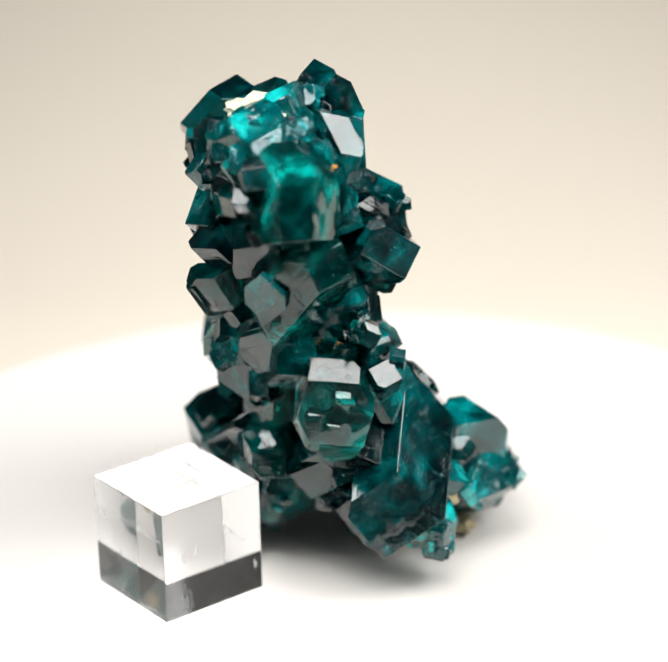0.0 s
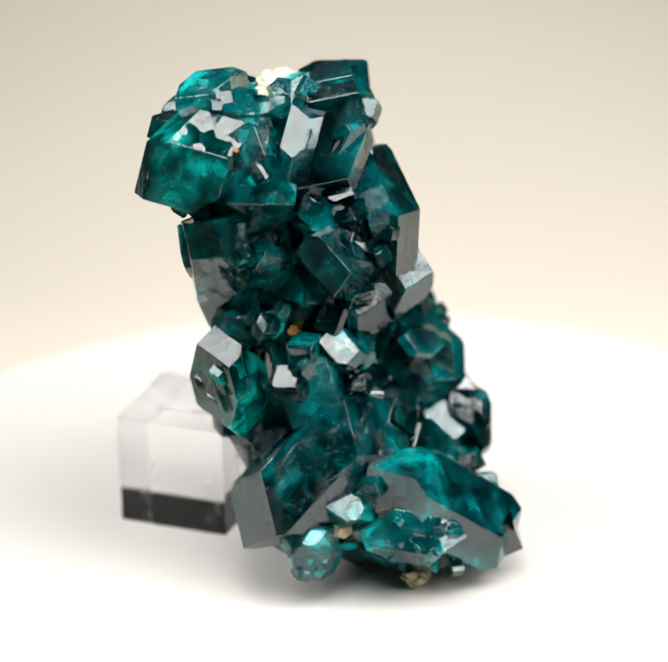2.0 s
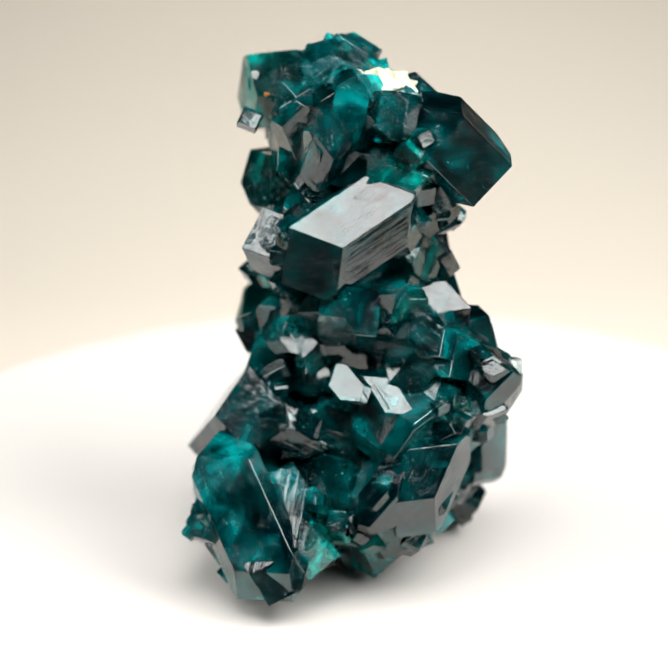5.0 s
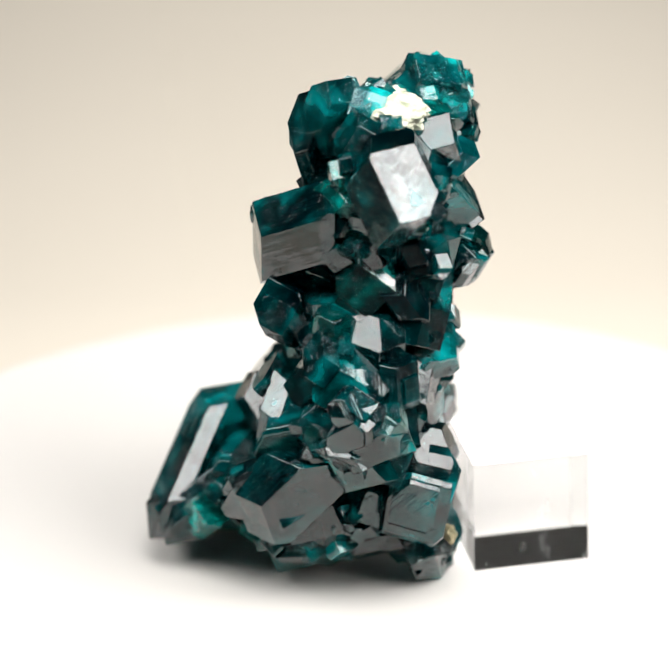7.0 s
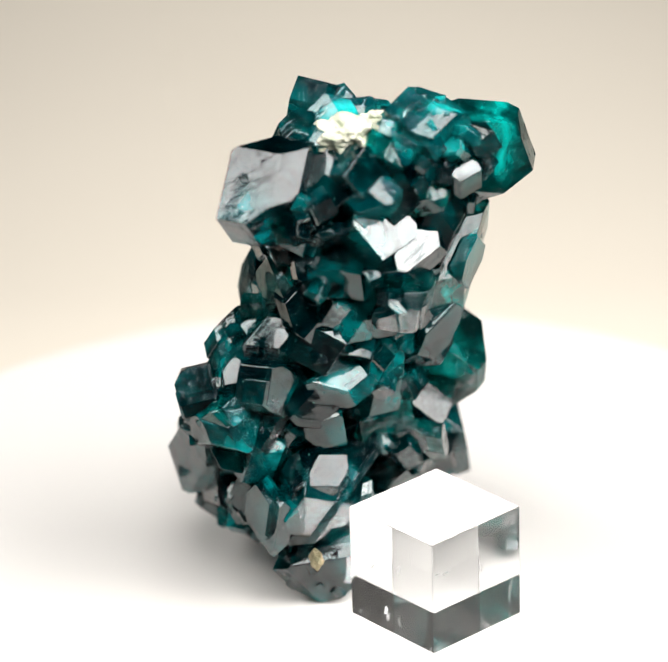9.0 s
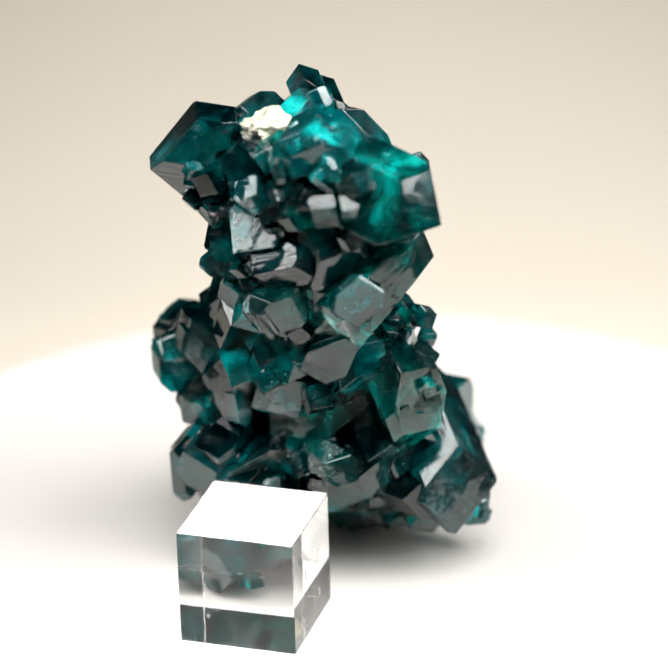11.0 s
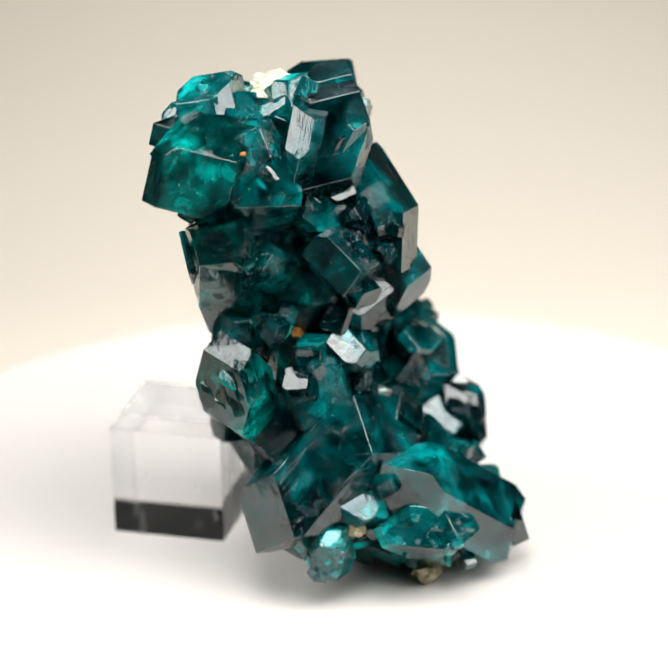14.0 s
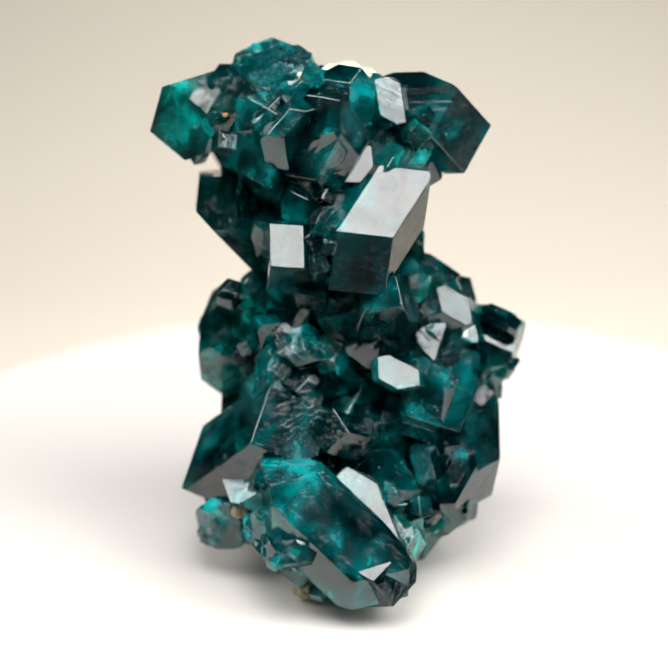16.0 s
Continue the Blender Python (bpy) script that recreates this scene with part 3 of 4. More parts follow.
crystal((-3.24, 9.05, 22.13), (-0.370, 0.748, -0.550), 5.49, (1.22, 1.62, 1.70), 2.94, 2.94)
crystal((3.85, -6.71, 18.78), (0.887, -0.415, 0.203), 5.86, (1.65, 1.35, 1.57), 1.84, 1.84)
crystal((5.00, -1.00, 17.00), (0.412, -0.846, 0.338), 2.71, (1.46, 1.20, 1.48), 1.79, 1.79)
crystal((3.00, 0.50, 31.50), (0.855, -0.083, -0.511), 4.58, (1.26, 1.44, 1.43), 2.18, 2.18)
crystal((3.50, -7.50, 4.50), (0.241, -0.538, 0.808), 0.42, (1.26, 1.36, 1.36), 2.20, 2.20, mat=VEILED)
crystal((-5.92, 4.43, 30.21), (-0.772, 0.489, -0.406), 0.40, (1.24, 1.56, 1.68), 1.75, 1.75, mat=DRUSY)
crystal((-9.92, -2.53, 36.22), (-0.385, -0.827, 0.410), 6.07, (1.58, 1.29, 1.56), 2.89, 2.89, mat=PALE)
crystal((2.00, -4.00, 4.50), (0.247, -0.967, 0.055), 0.01, (1.61, 1.37, 1.39), 2.23, 2.23, mat=DRUSY)
crystal((9.50, 3.50, 3.00), (0.976, -0.062, -0.210), 0.46, (1.56, 1.46, 1.45), 2.96, 2.96)
crystal((-4.50, 5.00, 31.00), (0.094, 0.968, 0.234), 4.57, (1.34, 1.65, 1.53), 1.87, 1.87, mat=PALE)
crystal((-8.32, -6.81, 35.36), (0.025, -0.961, 0.276), 0.24, (1.33, 1.28, 1.52), 2.33, 2.33, mat=VEILED)
crystal((-3.00, 5.50, 33.00), (0.499, 0.864, 0.068), 4.16, (1.24, 1.43, 1.58), 2.05, 2.05, mat=DRUSY)
crystal((7.50, -3.50, 6.00), (0.937, -0.349, -0.005), 4.40, (1.61, 1.58, 1.55), 2.10, 2.10, mat=DRUSY)
crystal((-5.50, 0.50, 3.50), (-0.776, -0.181, -0.604), 6.11, (1.24, 1.58, 1.66), 2.65, 2.65)
crystal((-6.00, -5.50, 18.00), (0.127, -0.561, 0.818), 3.06, (1.45, 1.47, 1.62), 1.93, 1.93, mat=DRUSY)
crystal((-7.50, -10.00, 37.00), (-0.115, -0.834, -0.539), 4.48, (1.63, 1.30, 1.60), 2.09, 2.09, mat=DRUSY)
crystal((-8.00, 5.50, 5.00), (-0.856, 0.092, -0.508), 5.41, (1.65, 1.27, 1.63), 2.21, 2.21, mat=DRUSY)
crystal((-1.50, 9.50, 4.50), (-0.024, 0.818, 0.575), 5.77, (1.47, 1.69, 1.36), 1.79, 1.79, mat=DRUSY)
crystal((-10.00, 2.50, 35.50), (-0.564, -0.478, 0.674), 1.62, (1.32, 1.58, 1.44), 2.97, 2.97)
crystal((-9.50, 9.50, 18.00), (-0.690, 0.501, 0.522), 1.62, (1.30, 1.40, 1.23), 1.91, 1.91)
crystal((-3.00, 6.50, 24.00), (-0.430, 0.756, 0.494), 5.17, (1.28, 1.72, 1.38), 2.38, 2.38, mat=VEILED)
crystal((0.50, -7.50, 11.00), (0.630, -0.765, -0.133), 2.12, (1.68, 1.54, 1.69), 1.89, 1.89)
crystal((2.50, -2.00, 23.00), (0.144, -0.423, 0.894), 5.14, (1.66, 1.38, 1.58), 1.94, 1.94, mat=DRUSY)
crystal((11.50, 1.00, 4.00), (0.875, -0.485, -0.016), 3.79, (1.38, 1.69, 1.65), 2.59, 2.59, mat=VEILED)
crystal((-9.16, 0.96, 26.55), (-0.712, 0.577, -0.399), 5.70, (1.35, 1.68, 1.66), 1.96, 1.96, mat=DRUSY)
crystal((-6.50, 1.00, 40.00), (-0.519, 0.582, -0.626), 2.06, (1.54, 1.31, 1.32), 2.10, 2.10, mat=PALE)
crystal((-7.18, -4.96, 12.12), (-0.643, -0.713, -0.280), 0.53, (1.21, 1.57, 1.43), 1.90, 1.90)
crystal((2.82, 0.64, 19.04), (0.152, -0.148, 0.977), 1.62, (1.31, 1.30, 1.35), 2.35, 2.35, mat=DRUSY)
crystal((-7.27, -9.59, 39.31), (-0.124, -0.289, 0.949), 6.23, (1.49, 1.24, 1.58), 1.74, 1.74, mat=PALE)
crystal((-3.86, 8.32, 5.08), (-0.481, 0.875, -0.056), 0.45, (1.46, 1.22, 1.24), 2.23, 2.23)
crystal((-9.83, 10.90, 17.65), (-0.254, 0.964, -0.081), 1.34, (1.47, 1.68, 1.54), 1.92, 1.92, mat=VEILED)
crystal((-8.50, -5.50, 40.00), (-0.825, -0.392, 0.408), 2.66, (1.20, 1.47, 1.29), 1.85, 1.85, mat=PALE)
crystal((1.25, -0.07, 33.50), (-0.261, -0.682, 0.683), 2.13, (1.29, 1.61, 1.54), 1.75, 1.75)
crystal((-5.25, 4.98, 33.50), (-0.453, 0.832, 0.321), 5.53, (1.27, 1.22, 1.35), 1.96, 1.96, mat=DRUSY)
crystal((-3.00, 5.50, 30.00), (-0.346, 0.648, 0.678), 6.10, (1.62, 1.35, 1.47), 2.19, 2.19, mat=DRUSY)
crystal((8.50, 1.00, 2.50), (0.973, 0.156, -0.168), 5.35, (1.41, 1.38, 1.46), 1.88, 1.88)
crystal((-4.50, 9.50, 7.50), (0.261, 0.459, 0.849), 3.93, (1.28, 1.41, 1.26), 1.82, 1.82, mat=PALE)
crystal((-6.00, -11.50, 39.50), (-0.373, -0.900, -0.227), 4.60, (1.33, 1.38, 1.63), 2.33, 2.33, mat=DRUSY)
crystal((-8.55, -6.82, 38.00), (-0.504, -0.482, -0.717), 5.25, (1.26, 0.88, 1.21), 1.48, 1.48, mat=DRUSY)
crystal((2.50, -8.50, 37.50), (-0.257, -0.934, 0.248), 1.84, (0.92, 1.21, 1.02), 1.30, 1.30)
crystal((-7.00, -12.00, 37.50), (-0.858, -0.514, 0.021), 2.78, (0.91, 1.12, 1.02), 1.30, 1.30)
crystal((-3.65, -2.58, 41.60), (0.614, -0.788, -0.035), 4.41, (1.13, 0.94, 0.96), 1.52, 1.52, mat=PALE)
crystal((-6.00, -2.50, 6.50), (-0.947, -0.281, -0.157), 0.92, (0.94, 1.08, 1.08), 1.38, 1.38, mat=VEILED)
crystal((10.06, -3.14, 10.47), (0.999, -0.028, -0.026), 2.21, (0.90, 0.96, 1.05), 1.69, 1.69, mat=DRUSY)
crystal((-1.50, -1.00, 42.00), (0.815, 0.294, 0.500), 0.28, (1.08, 1.25, 0.90), 1.45, 1.45, mat=PALE)
crystal((-6.87, -4.51, 23.00), (-0.094, -0.402, 0.911), 1.19, (0.96, 1.20, 0.99), 1.91, 1.91, mat=DRUSY)
crystal((6.50, 9.50, 8.00), (-0.045, 0.936, -0.348), 1.54, (1.22, 1.04, 0.97), 1.41, 1.41, mat=DRUSY)
crystal((-7.00, 11.50, 13.50), (0.087, 0.754, -0.651), 0.15, (1.07, 1.03, 0.88), 1.37, 1.37)
crystal((-9.50, -3.00, 19.50), (-0.563, -0.729, -0.388), 5.12, (1.09, 1.08, 1.20), 1.34, 1.34)
crystal((-8.50, -1.00, 4.50), (-0.906, 0.364, 0.214), 2.93, (1.01, 0.91, 0.97), 2.21, 2.21, mat=DRUSY)
crystal((6.00, 0.50, 2.00), (0.506, 0.079, 0.859), 5.19, (0.90, 0.89, 0.95), 1.64, 1.64)
crystal((-8.50, -8.50, 37.50), (-0.664, -0.158, 0.731), 5.17, (1.06, 1.17, 0.94), 1.34, 1.34, mat=DRUSY)
crystal((3.50, 10.00, 5.50), (0.419, 0.890, 0.180), 0.07, (1.15, 1.11, 1.21), 1.42, 1.42, mat=VEILED)
crystal((5.10, 9.65, 7.71), (0.589, 0.780, -0.213), 4.86, (0.92, 0.98, 0.95), 1.67, 1.67, mat=DRUSY)
crystal((2.50, -9.00, 6.00), (0.398, -0.763, -0.510), 2.04, (0.99, 0.97, 1.16), 1.86, 1.86, mat=DRUSY)
crystal((1.50, -2.50, 3.50), (0.935, -0.289, 0.206), 4.28, (1.15, 0.93, 1.20), 1.32, 1.32)
crystal((5.00, 1.50, 31.50), (0.922, 0.237, 0.306), 5.73, (1.24, 1.23, 1.01), 1.40, 1.40)
crystal((-0.50, 0.50, 4.00), (0.637, -0.742, 0.212), 4.29, (0.94, 1.21, 1.05), 1.89, 1.89, mat=DRUSY)
crystal((-8.00, -6.00, 25.00), (0.131, -0.954, -0.268), 2.78, (1.13, 1.18, 0.89), 1.56, 1.56, mat=DRUSY)
crystal((-4.50, 12.50, 16.00), (-0.830, 0.297, 0.472), 1.80, (1.18, 1.10, 0.91), 1.51, 1.51, mat=DRUSY)
crystal((-10.79, 2.29, 28.94), (-0.400, -0.477, 0.783), 2.05, (0.88, 1.02, 0.98), 1.37, 1.37, mat=DRUSY)
crystal((-7.00, -4.50, 41.00), (0.187, -0.982, -0.025), 2.57, (0.94, 1.14, 0.99), 1.31, 1.31, mat=PALE)
crystal((2.74, -8.40, 23.80), (0.286, -0.660, -0.694), 1.45, (1.00, 0.97, 0.97), 1.50, 1.50)
crystal((-7.50, 4.50, 31.00), (-0.685, 0.260, 0.680), 4.68, (1.01, 1.12, 1.16), 1.37, 1.37, mat=DRUSY)
crystal((1.00, 1.50, 2.00), (0.517, 0.849, 0.108), 6.22, (1.18, 1.15, 1.18), 1.33, 1.33, mat=VEILED)
crystal((-8.50, -7.50, 40.00), (-0.107, -0.545, 0.831), 1.26, (1.11, 1.12, 1.01), 1.30, 1.30, mat=PALE)
crystal((5.50, 1.00, 29.00), (0.553, 0.821, -0.144), 2.00, (0.93, 1.19, 1.03), 1.37, 1.37, mat=DRUSY)
crystal((-9.00, 4.00, 15.50), (-0.078, 0.984, -0.160), 3.69, (1.15, 1.21, 1.02), 2.04, 2.04, mat=DRUSY)
crystal((-1.00, -4.50, 6.50), (0.249, -0.901, -0.354), 1.20, (0.92, 0.97, 1.24), 1.30, 1.30)
crystal((-4.00, 6.00, 37.50), (0.514, 0.440, 0.736), 4.13, (1.16, 1.23, 1.25), 1.75, 1.75, mat=VEILED)
crystal((-6.50, -6.00, 10.50), (0.145, -0.973, 0.180), 3.17, (1.03, 0.89, 1.10), 1.32, 1.32, mat=DRUSY)
crystal((-9.21, 0.25, 31.18), (-0.935, -0.344, 0.091), 3.34, (1.24, 1.23, 1.02), 1.27, 1.27)
crystal((6.50, 1.50, 2.00), (0.627, 0.444, -0.640), 1.37, (1.24, 1.25, 0.91), 1.59, 1.59, mat=DRUSY)
crystal((6.50, -8.50, 5.50), (0.444, 0.069, 0.893), 3.48, (1.25, 0.94, 1.22), 1.92, 1.92, mat=VEILED)
crystal((-1.50, -6.00, 7.50), (0.312, -0.840, 0.443), 3.28, (0.92, 1.14, 1.13), 1.86, 1.86, mat=DRUSY)
crystal((-7.95, 1.08, 31.50), (-0.984, 0.162, 0.075), 5.14, (1.12, 1.16, 1.16), 1.32, 1.32, mat=VEILED)
crystal((-11.20, 3.82, 34.38), (-0.981, 0.038, 0.192), 2.02, (1.09, 1.00, 1.20), 1.32, 1.32)
crystal((9.50, -3.50, 6.50), (0.858, -0.328, 0.396), 1.68, (1.04, 1.14, 1.11), 1.41, 1.41, mat=VEILED)
crystal((2.00, -7.50, 23.50), (-0.084, -0.819, 0.567), 4.52, (0.88, 1.03, 1.08), 1.37, 1.37, mat=VEILED)
crystal((-7.00, 2.50, 2.00), (-0.859, -0.489, 0.153), 4.12, (1.05, 1.20, 1.17), 1.37, 1.37)
crystal((-9.23, -2.91, 21.95), (-0.411, -0.904, 0.116), 4.48, (1.18, 1.01, 1.07), 1.32, 1.32)
crystal((0.50, 11.50, 5.50), (0.163, 0.432, 0.887), 4.50, (1.04, 1.23, 1.15), 1.45, 1.45, mat=DRUSY)
crystal((-0.50, 10.50, 4.50), (0.786, 0.606, 0.126), 2.31, (0.91, 1.11, 1.14), 2.19, 2.19)
crystal((-9.50, 4.00, 33.00), (-0.246, 0.771, 0.588), 0.67, (1.24, 0.93, 0.97), 1.89, 1.89, mat=PALE)
crystal((-6.00, -10.50, 34.00), (0.520, -0.778, -0.352), 0.43, (1.00, 0.91, 1.09), 1.43, 1.43)
crystal((-2.00, 0.50, 4.00), (0.750, 0.522, 0.406), 4.70, (1.15, 1.19, 1.07), 1.41, 1.41, mat=DRUSY)
crystal((-2.35, -1.05, 23.20), (0.501, -0.163, 0.850), 2.77, (4.03, 3.81, 3.72), 7.39, 7.39, mat=DRUSY)
crystal((-3.50, 2.50, 15.50), (0.282, 0.828, 0.485), 4.75, (3.06, 3.92, 3.33), 7.69, 7.69)
crystal((-2.50, 4.00, 10.50), (0.342, 0.772, 0.536), 1.89, (3.13, 3.62, 3.92), 6.93, 6.93, mat=DRUSY)
crystal((0.50, 0.50, 12.00), (0.794, -0.227, -0.563), 1.21, (4.32, 3.54, 3.24), 7.74, 7.74)
crystal((-1.74, -2.39, 16.89), (0.870, -0.137, 0.474), 0.91, (3.33, 4.34, 3.82), 7.35, 7.35, mat=VEILED)
crystal((-5.50, -2.50, 27.00), (0.171, -0.612, 0.772), 0.28, (3.93, 3.80, 3.80), 7.63, 7.63, mat=DRUSY)
crystal((-3.29, -6.76, 36.04), (-0.305, -0.355, 0.884), 4.52, (4.35, 4.13, 3.93), 7.04, 7.04, mat=DRUSY)
crystal((2.81, 3.28, 7.70), (0.264, 0.958, 0.112), 2.26, (4.19, 3.59, 3.38), 6.60, 6.60, mat=DRUSY)
crystal((-1.50, 1.00, 29.00), (0.696, 0.391, -0.602), 3.43, (3.61, 3.49, 3.09), 6.90, 6.90, mat=DRUSY)
crystal((6.02, -3.10, 7.78), (0.229, -0.863, 0.451), 0.21, (4.02, 4.02, 3.48), 6.18, 6.18, mat=PALE)
crystal((-2.00, 2.00, 19.50), (-0.562, 0.791, 0.241), 4.34, (3.56, 3.64, 3.71), 5.75, 5.75, mat=DRUSY)
crystal((-0.49, 7.41, 6.28), (-0.471, 0.513, 0.717), 3.55, (3.55, 3.37, 4.35), 7.29, 7.29, mat=DRUSY)
crystal((0.77, -3.80, 12.64), (-0.134, -0.947, 0.291), 2.10, (3.45, 3.37, 4.02), 7.34, 7.34)
crystal((-5.00, 7.00, 13.00), (-0.376, 0.806, 0.458), 3.90, (3.33, 3.21, 4.22), 6.89, 6.89, mat=DRUSY)
crystal((1.50, -4.50, 8.00), (0.844, -0.448, 0.296), 4.31, (3.36, 3.45, 3.25), 4.45, 4.45, mat=DRUSY)
crystal((2.00, 4.00, 12.50), (0.757, 0.325, 0.567), 2.64, (2.55, 2.45, 2.02), 3.83, 3.83, mat=DRUSY)
crystal((-7.00, 1.50, 35.50), (-0.501, 0.585, 0.638), 2.80, (2.12, 2.70, 2.17), 4.03, 4.03, mat=DRUSY)
crystal((-1.00, 5.50, 22.00), (0.330, 0.801, 0.500), 1.74, (2.53, 1.96, 2.10), 2.96, 2.96)
crystal((-3.00, 9.50, 16.50), (-0.214, 0.922, -0.322), 1.10, (2.23, 2.03, 2.24), 3.48, 3.48)
crystal((2.51, 0.41, 16.96), (0.415, 0.191, 0.890), 3.39, (2.15, 2.29, 2.31), 2.82, 2.82, mat=DRUSY)
crystal((-7.00, 5.50, 9.50), (-0.737, 0.675, -0.037), 5.22, (2.36, 2.11, 1.96), 2.82, 2.82, mat=DRUSY)
crystal((-6.50, -2.50, 21.00), (-0.966, 0.152, -0.207), 6.22, (2.70, 2.60, 2.04), 4.35, 4.35, mat=DRUSY)
crystal((-4.92, -3.47, 12.74), (0.050, -0.845, 0.533), 0.29, (2.42, 2.48, 2.40), 3.08, 3.08, mat=DRUSY)
crystal((-2.15, 7.72, 19.49), (0.258, 0.768, -0.586), 1.19, (2.74, 2.01, 2.06), 3.43, 3.43, mat=DRUSY)
crystal((2.18, 0.41, 29.50), (0.527, 0.815, 0.243), 4.20, (2.53, 2.14, 2.51), 3.70, 3.70)
crystal((-2.16, -5.92, 27.68), (-0.751, -0.660, 0.006), 0.11, (2.67, 2.73, 2.53), 3.37, 3.37, mat=DRUSY)
crystal((9.00, 0.00, 5.50), (0.590, -0.699, 0.404), 1.12, (2.05, 1.98, 2.04), 4.66, 4.66, mat=DRUSY)
crystal((-7.00, 2.00, 4.00), (-0.422, 0.661, 0.620), 2.32, (2.10, 1.98, 2.70), 2.98, 2.98, mat=DRUSY)
crystal((-5.00, -6.00, 40.00), (0.656, -0.660, 0.366), 0.45, (2.43, 2.15, 2.62), 3.78, 3.78, mat=PALE)
crystal((-8.50, -0.50, 29.50), (-0.933, -0.218, 0.285), 1.27, (2.18, 2.30, 2.39), 3.06, 3.06, mat=DRUSY)
crystal((-8.87, 10.12, 16.31), (0.265, 0.946, 0.189), 3.22, (2.57, 2.16, 1.94), 3.86, 3.86, mat=DRUSY)
crystal((-2.50, 4.50, 24.00), (0.831, 0.313, 0.460), 3.00, (1.94, 2.68, 2.10), 3.98, 3.98, mat=DRUSY)
crystal((-11.08, -2.30, 29.98), (0.154, -0.151, 0.977), 5.77, (0.79, 0.84, 0.90), 0.94, 0.94, mat=DRUSY)
crystal((-0.50, -8.00, 23.00), (-0.574, -0.599, 0.559), 4.72, (0.91, 0.78, 0.90), 0.94, 0.94, mat=VEILED)
crystal((-6.00, 9.00, 6.50), (0.392, 0.898, -0.199), 1.64, (0.69, 0.87, 0.83), 0.94, 0.94, mat=DRUSY)
crystal((-2.50, -13.00, 34.00), (0.234, -0.967, -0.098), 5.97, (0.77, 0.78, 0.81), 0.99, 0.99, mat=VEILED)
crystal((-4.00, 7.50, 3.50), (-0.629, 0.777, -0.021), 5.93, (0.71, 0.64, 0.65), 1.01, 1.01, mat=DRUSY)
crystal((-4.87, 6.34, 38.77), (-0.560, 0.827, -0.058), 2.05, (0.82, 0.90, 0.78), 1.28, 1.28, mat=DRUSY)
crystal((4.50, 7.00, 4.00), (0.813, 0.438, -0.384), 0.36, (0.88, 0.78, 0.79), 0.97, 0.97, mat=DRUSY)
crystal((-5.27, 8.79, 23.07), (0.335, 0.404, 0.851), 3.50, (0.86, 0.89, 0.67), 1.07, 1.07)
crystal((-9.50, 6.00, 5.50), (-0.763, 0.642, -0.075), 4.35, (0.77, 0.80, 0.84), 1.08, 1.08, mat=DRUSY)
crystal((2.00, -6.50, 24.50), (0.769, -0.636, 0.071), 3.81, (0.80, 0.68, 0.76), 1.26, 1.26, mat=DRUSY)
crystal((-1.19, -7.41, 8.07), (-0.003, 0.230, 0.973), 3.57, (0.69, 0.64, 0.70), 0.98, 0.98, mat=DRUSY)
crystal((-8.00, 0.50, 1.00), (-0.366, -0.531, 0.764), 5.29, (0.79, 0.92, 0.78), 1.05, 1.05, mat=DRUSY)
crystal((4.50, 10.00, 6.50), (0.737, -0.023, 0.676), 0.40, (0.88, 0.77, 0.77), 1.57, 1.57, mat=DRUSY)
crystal((5.18, -6.04, 20.36), (0.680, 0.220, 0.700), 5.79, (0.67, 0.82, 0.86), 0.99, 0.99, mat=DRUSY)
crystal((-3.50, 0.00, 4.00), (0.119, 0.973, -0.197), 0.50, (0.90, 0.78, 0.83), 1.31, 1.31, mat=DRUSY)
crystal((-11.50, 3.50, 37.00), (-0.509, 0.281, 0.814), 4.75, (0.85, 0.73, 0.88), 0.96, 0.96, mat=DRUSY)
crystal((-9.50, -6.50, 39.00), (-0.322, -0.136, 0.937), 1.88, (0.69, 0.67, 0.79), 1.01, 1.01, mat=DRUSY)
crystal((7.50, 7.50, 9.50), (0.394, 0.610, -0.688), 1.80, (0.71, 0.81, 0.67), 1.24, 1.24, mat=DRUSY)
crystal((-6.00, 9.50, 8.50), (-0.270, 0.734, -0.623), 1.25, (0.65, 0.70, 0.74), 1.07, 1.07, mat=DRUSY)
crystal((-8.00, 12.50, 15.00), (-0.051, 0.781, 0.623), 3.82, (0.88, 0.81, 0.85), 0.95, 0.95, mat=DRUSY)
crystal((-3.98, 12.94, 17.29), (-0.045, 0.499, 0.865), 2.54, (0.70, 0.69, 0.70), 1.00, 1.00, mat=VEILED)
crystal((-2.35, 12.11, 17.14), (0.610, 0.729, 0.310), 0.98, (0.69, 0.69, 0.86), 1.02, 1.02, mat=DRUSY)
crystal((-11.50, 3.50, 36.00), (-0.529, 0.509, 0.679), 5.60, (0.64, 0.76, 0.75), 0.93, 0.93, mat=PALE)
crystal((-8.50, -1.00, 1.50), (-0.707, -0.682, -0.187), 4.68, (0.68, 0.84, 0.69), 1.02, 1.02, mat=VEILED)
crystal((-7.50, -10.50, 40.50), (-0.072, -0.787, -0.612), 6.09, (0.67, 0.64, 0.82), 1.48, 1.48, mat=PALE)
crystal((-5.50, 2.00, 2.50), (0.013, 0.682, 0.731), 2.29, (0.67, 0.72, 0.73), 1.47, 1.47, mat=DRUSY)
crystal((-9.90, 2.27, 22.50), (-0.820, 0.535, -0.204), 4.67, (0.90, 0.86, 0.89), 1.04, 1.04, mat=DRUSY)
crystal((7.00, -5.50, 3.50), (0.978, -0.207, 0.021), 5.03, (0.76, 0.69, 0.74), 1.09, 1.09, mat=DRUSY)
crystal((9.50, 0.50, 2.00), (0.668, -0.547, -0.504), 4.02, (0.77, 0.76, 0.70), 0.95, 0.95, mat=DRUSY)
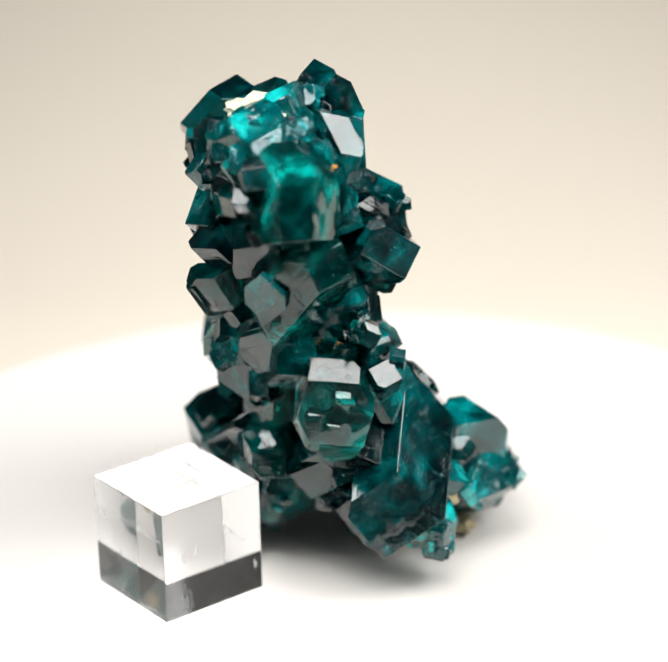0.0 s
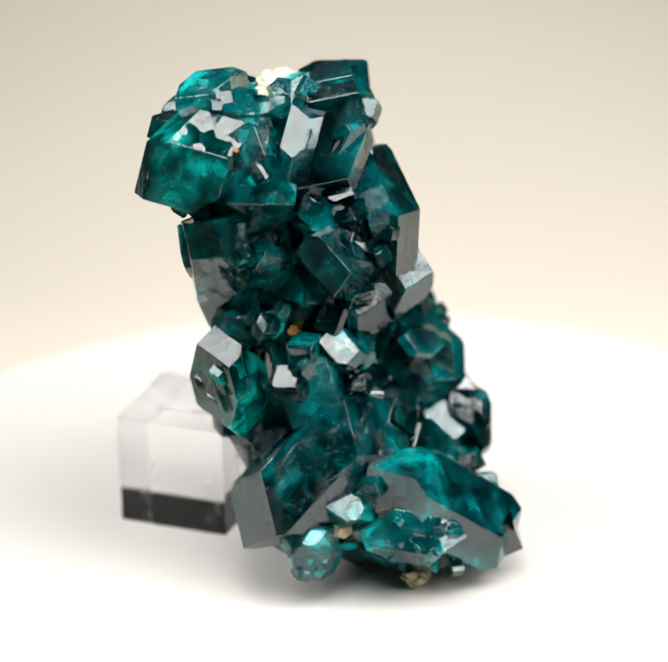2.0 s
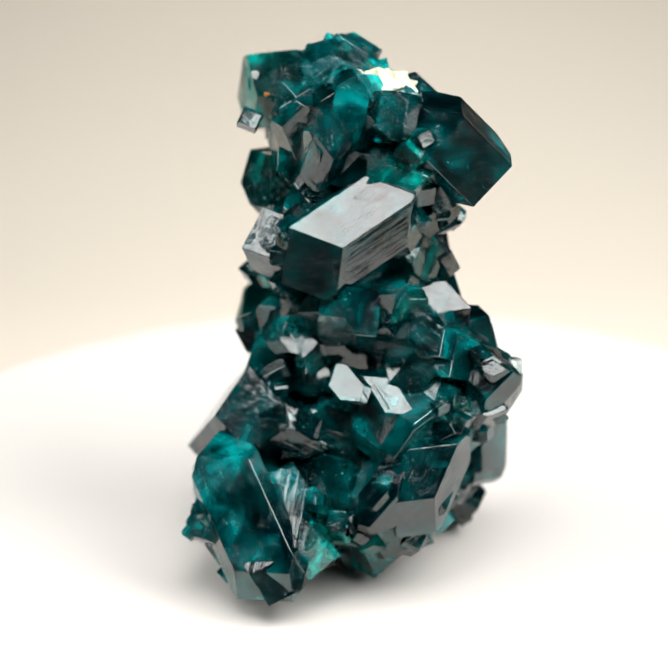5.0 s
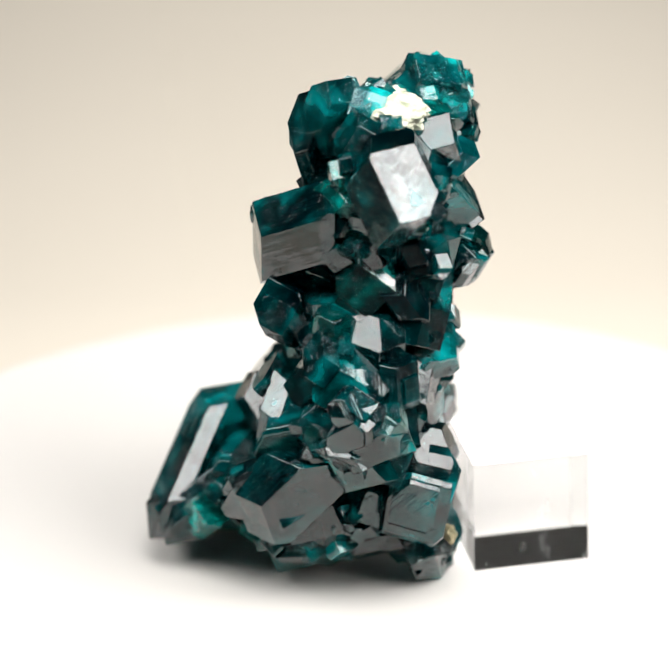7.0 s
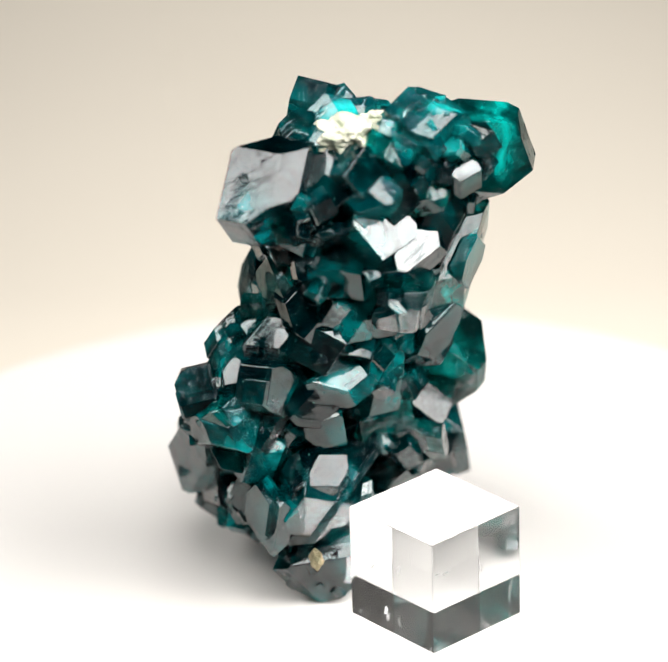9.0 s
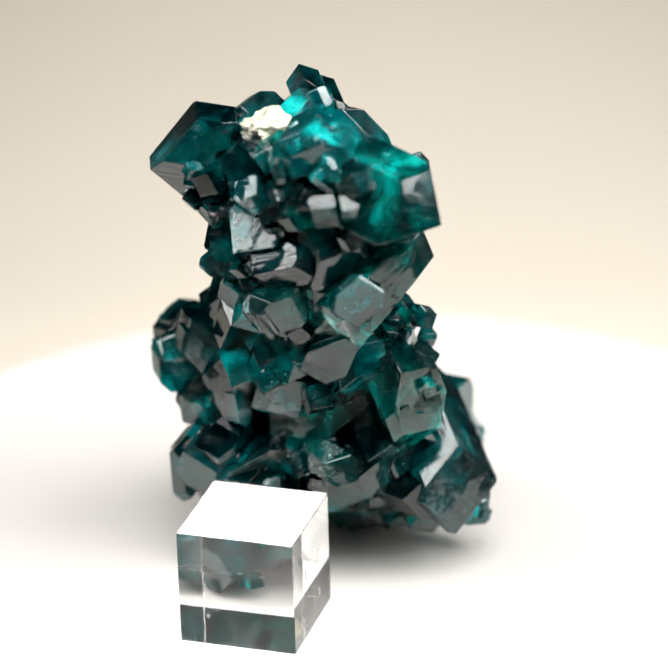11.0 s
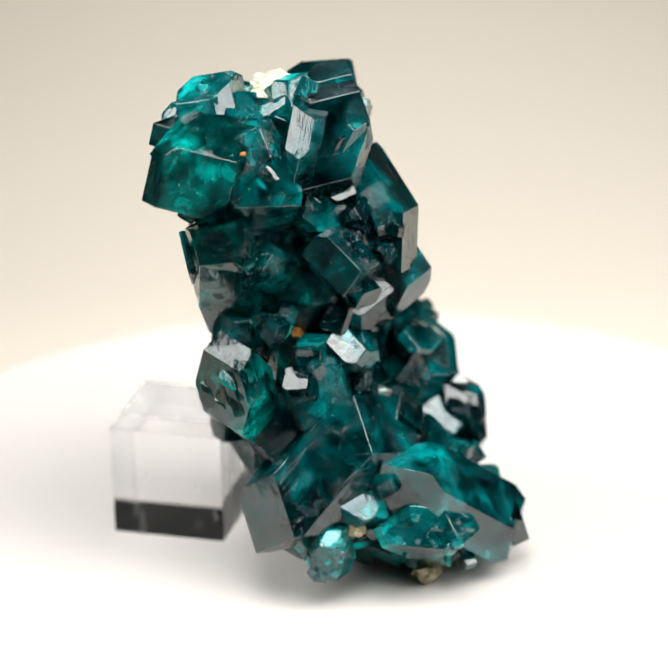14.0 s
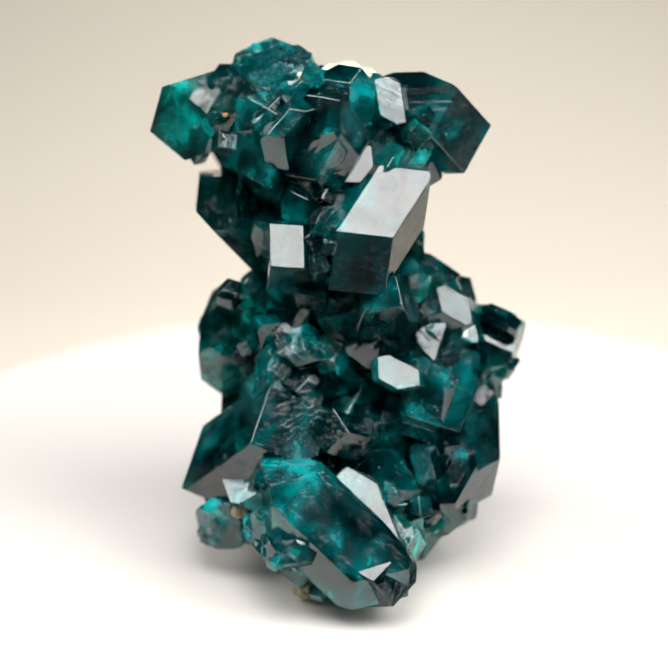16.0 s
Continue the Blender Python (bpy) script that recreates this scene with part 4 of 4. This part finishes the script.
crystal((-7.00, 8.50, 7.00), (0.450, 0.890, -0.080), 5.42, (0.80, 0.67, 0.85), 1.08, 1.08, mat=DRUSY)
crystal((-2.00, -4.00, 41.00), (0.046, -0.976, -0.215), 3.02, (0.70, 0.77, 0.81), 1.64, 1.64, mat=PALE)
crystal((6.00, 0.00, 16.50), (0.668, 0.341, -0.662), 1.86, (0.74, 0.91, 0.78), 0.99, 0.99)
crystal((0.50, -7.50, 23.50), (0.920, -0.352, -0.170), 1.69, (0.67, 0.86, 0.67), 1.41, 1.41, mat=DRUSY)
crystal((4.50, 5.00, 2.00), (0.958, -0.102, -0.268), 5.07, (0.65, 0.72, 0.72), 0.93, 0.93, mat=DRUSY)
crystal((13.50, 3.00, 2.50), (0.753, -0.641, 0.145), 2.69, (0.79, 0.78, 0.65), 0.97, 0.97, mat=DRUSY)
crystal((0.50, -3.00, 4.50), (-0.085, -0.995, -0.054), 3.06, (0.82, 0.68, 0.76), 1.16, 1.16, mat=DRUSY)
crystal((6.00, 2.00, 31.00), (0.802, -0.463, -0.378), 1.80, (0.80, 0.75, 0.67), 0.92, 0.92, mat=VEILED)
crystal((3.50, -5.00, 3.50), (0.402, -0.831, -0.383), 2.89, (0.71, 0.89, 0.69), 1.48, 1.48, mat=DRUSY)
crystal((-10.00, -6.50, 37.50), (-0.582, -0.807, -0.101), 2.52, (0.90, 0.85, 0.71), 0.92, 0.92)
crystal((0.50, 3.50, 1.00), (0.852, 0.352, -0.388), 3.18, (0.78, 0.77, 0.76), 0.96, 0.96, mat=DRUSY)
crystal((-10.50, 5.00, 34.00), (-0.619, 0.467, -0.632), 2.07, (0.72, 0.77, 0.87), 1.07, 1.07, mat=VEILED)

# rock and stains between the crystals
lump("matrix", (-6.0, -1.0, 40.5), 2.2, (1.2, 1.1, 0.7), CALCITE, 1.0, "patch of bright white calcite matrix")
lump("matrix", (-4.6, -3.2, 41.2), 1.1, (1.0, 1.2, 0.6), CALCITE, 4.0, "patch of bright white calcite matrix")
lump("matrix", (10.6, 1.0, 1.1), 1.0, (1.0, 1.3, 0.8), TAN, 2.0, "rough tan rock under the crystals")
lump("matrix", (9.3, -5.5, 6.9), 0.75, (1.0, 1.0, 0.8), TAN, 3.0, "rough tan rock under the crystals")
lump("matrix", (-11.8, 3.2, 4.8), 0.7, (0.7, 0.8, 1.2), TAN, 5.0, "rough tan rock under the crystals")
lump("matrix", (0.3, -9.2, 39.1), 0.24, (1.0, 1.0, 0.6), RUST, 6.0, "small rust-orange stained grain")
lump("matrix", (-3.2, 5.6, 22.7), 0.7, (1.0, 1.0, 1.0), RUST, 7.0, "small rust-orange stained grain")
lump("matrix", (0.1, -4.1, 21.2), 0.6, (1.0, 1.0, 1.0), RUST, 8.0, "small rust-orange stained grain")


# ---- what moves ----
def motions():
    walk(turntable, [(t, turned(t, 0, 0, -0.0224)) for t in TIMES])
    walk(specimen, [(t, turned(t)) for t in TIMES])
    walk(cube, [(t, turned(t, CUBE_X, CUBE_Y, 0, CUBE_R)) for t in TIMES])


motions()
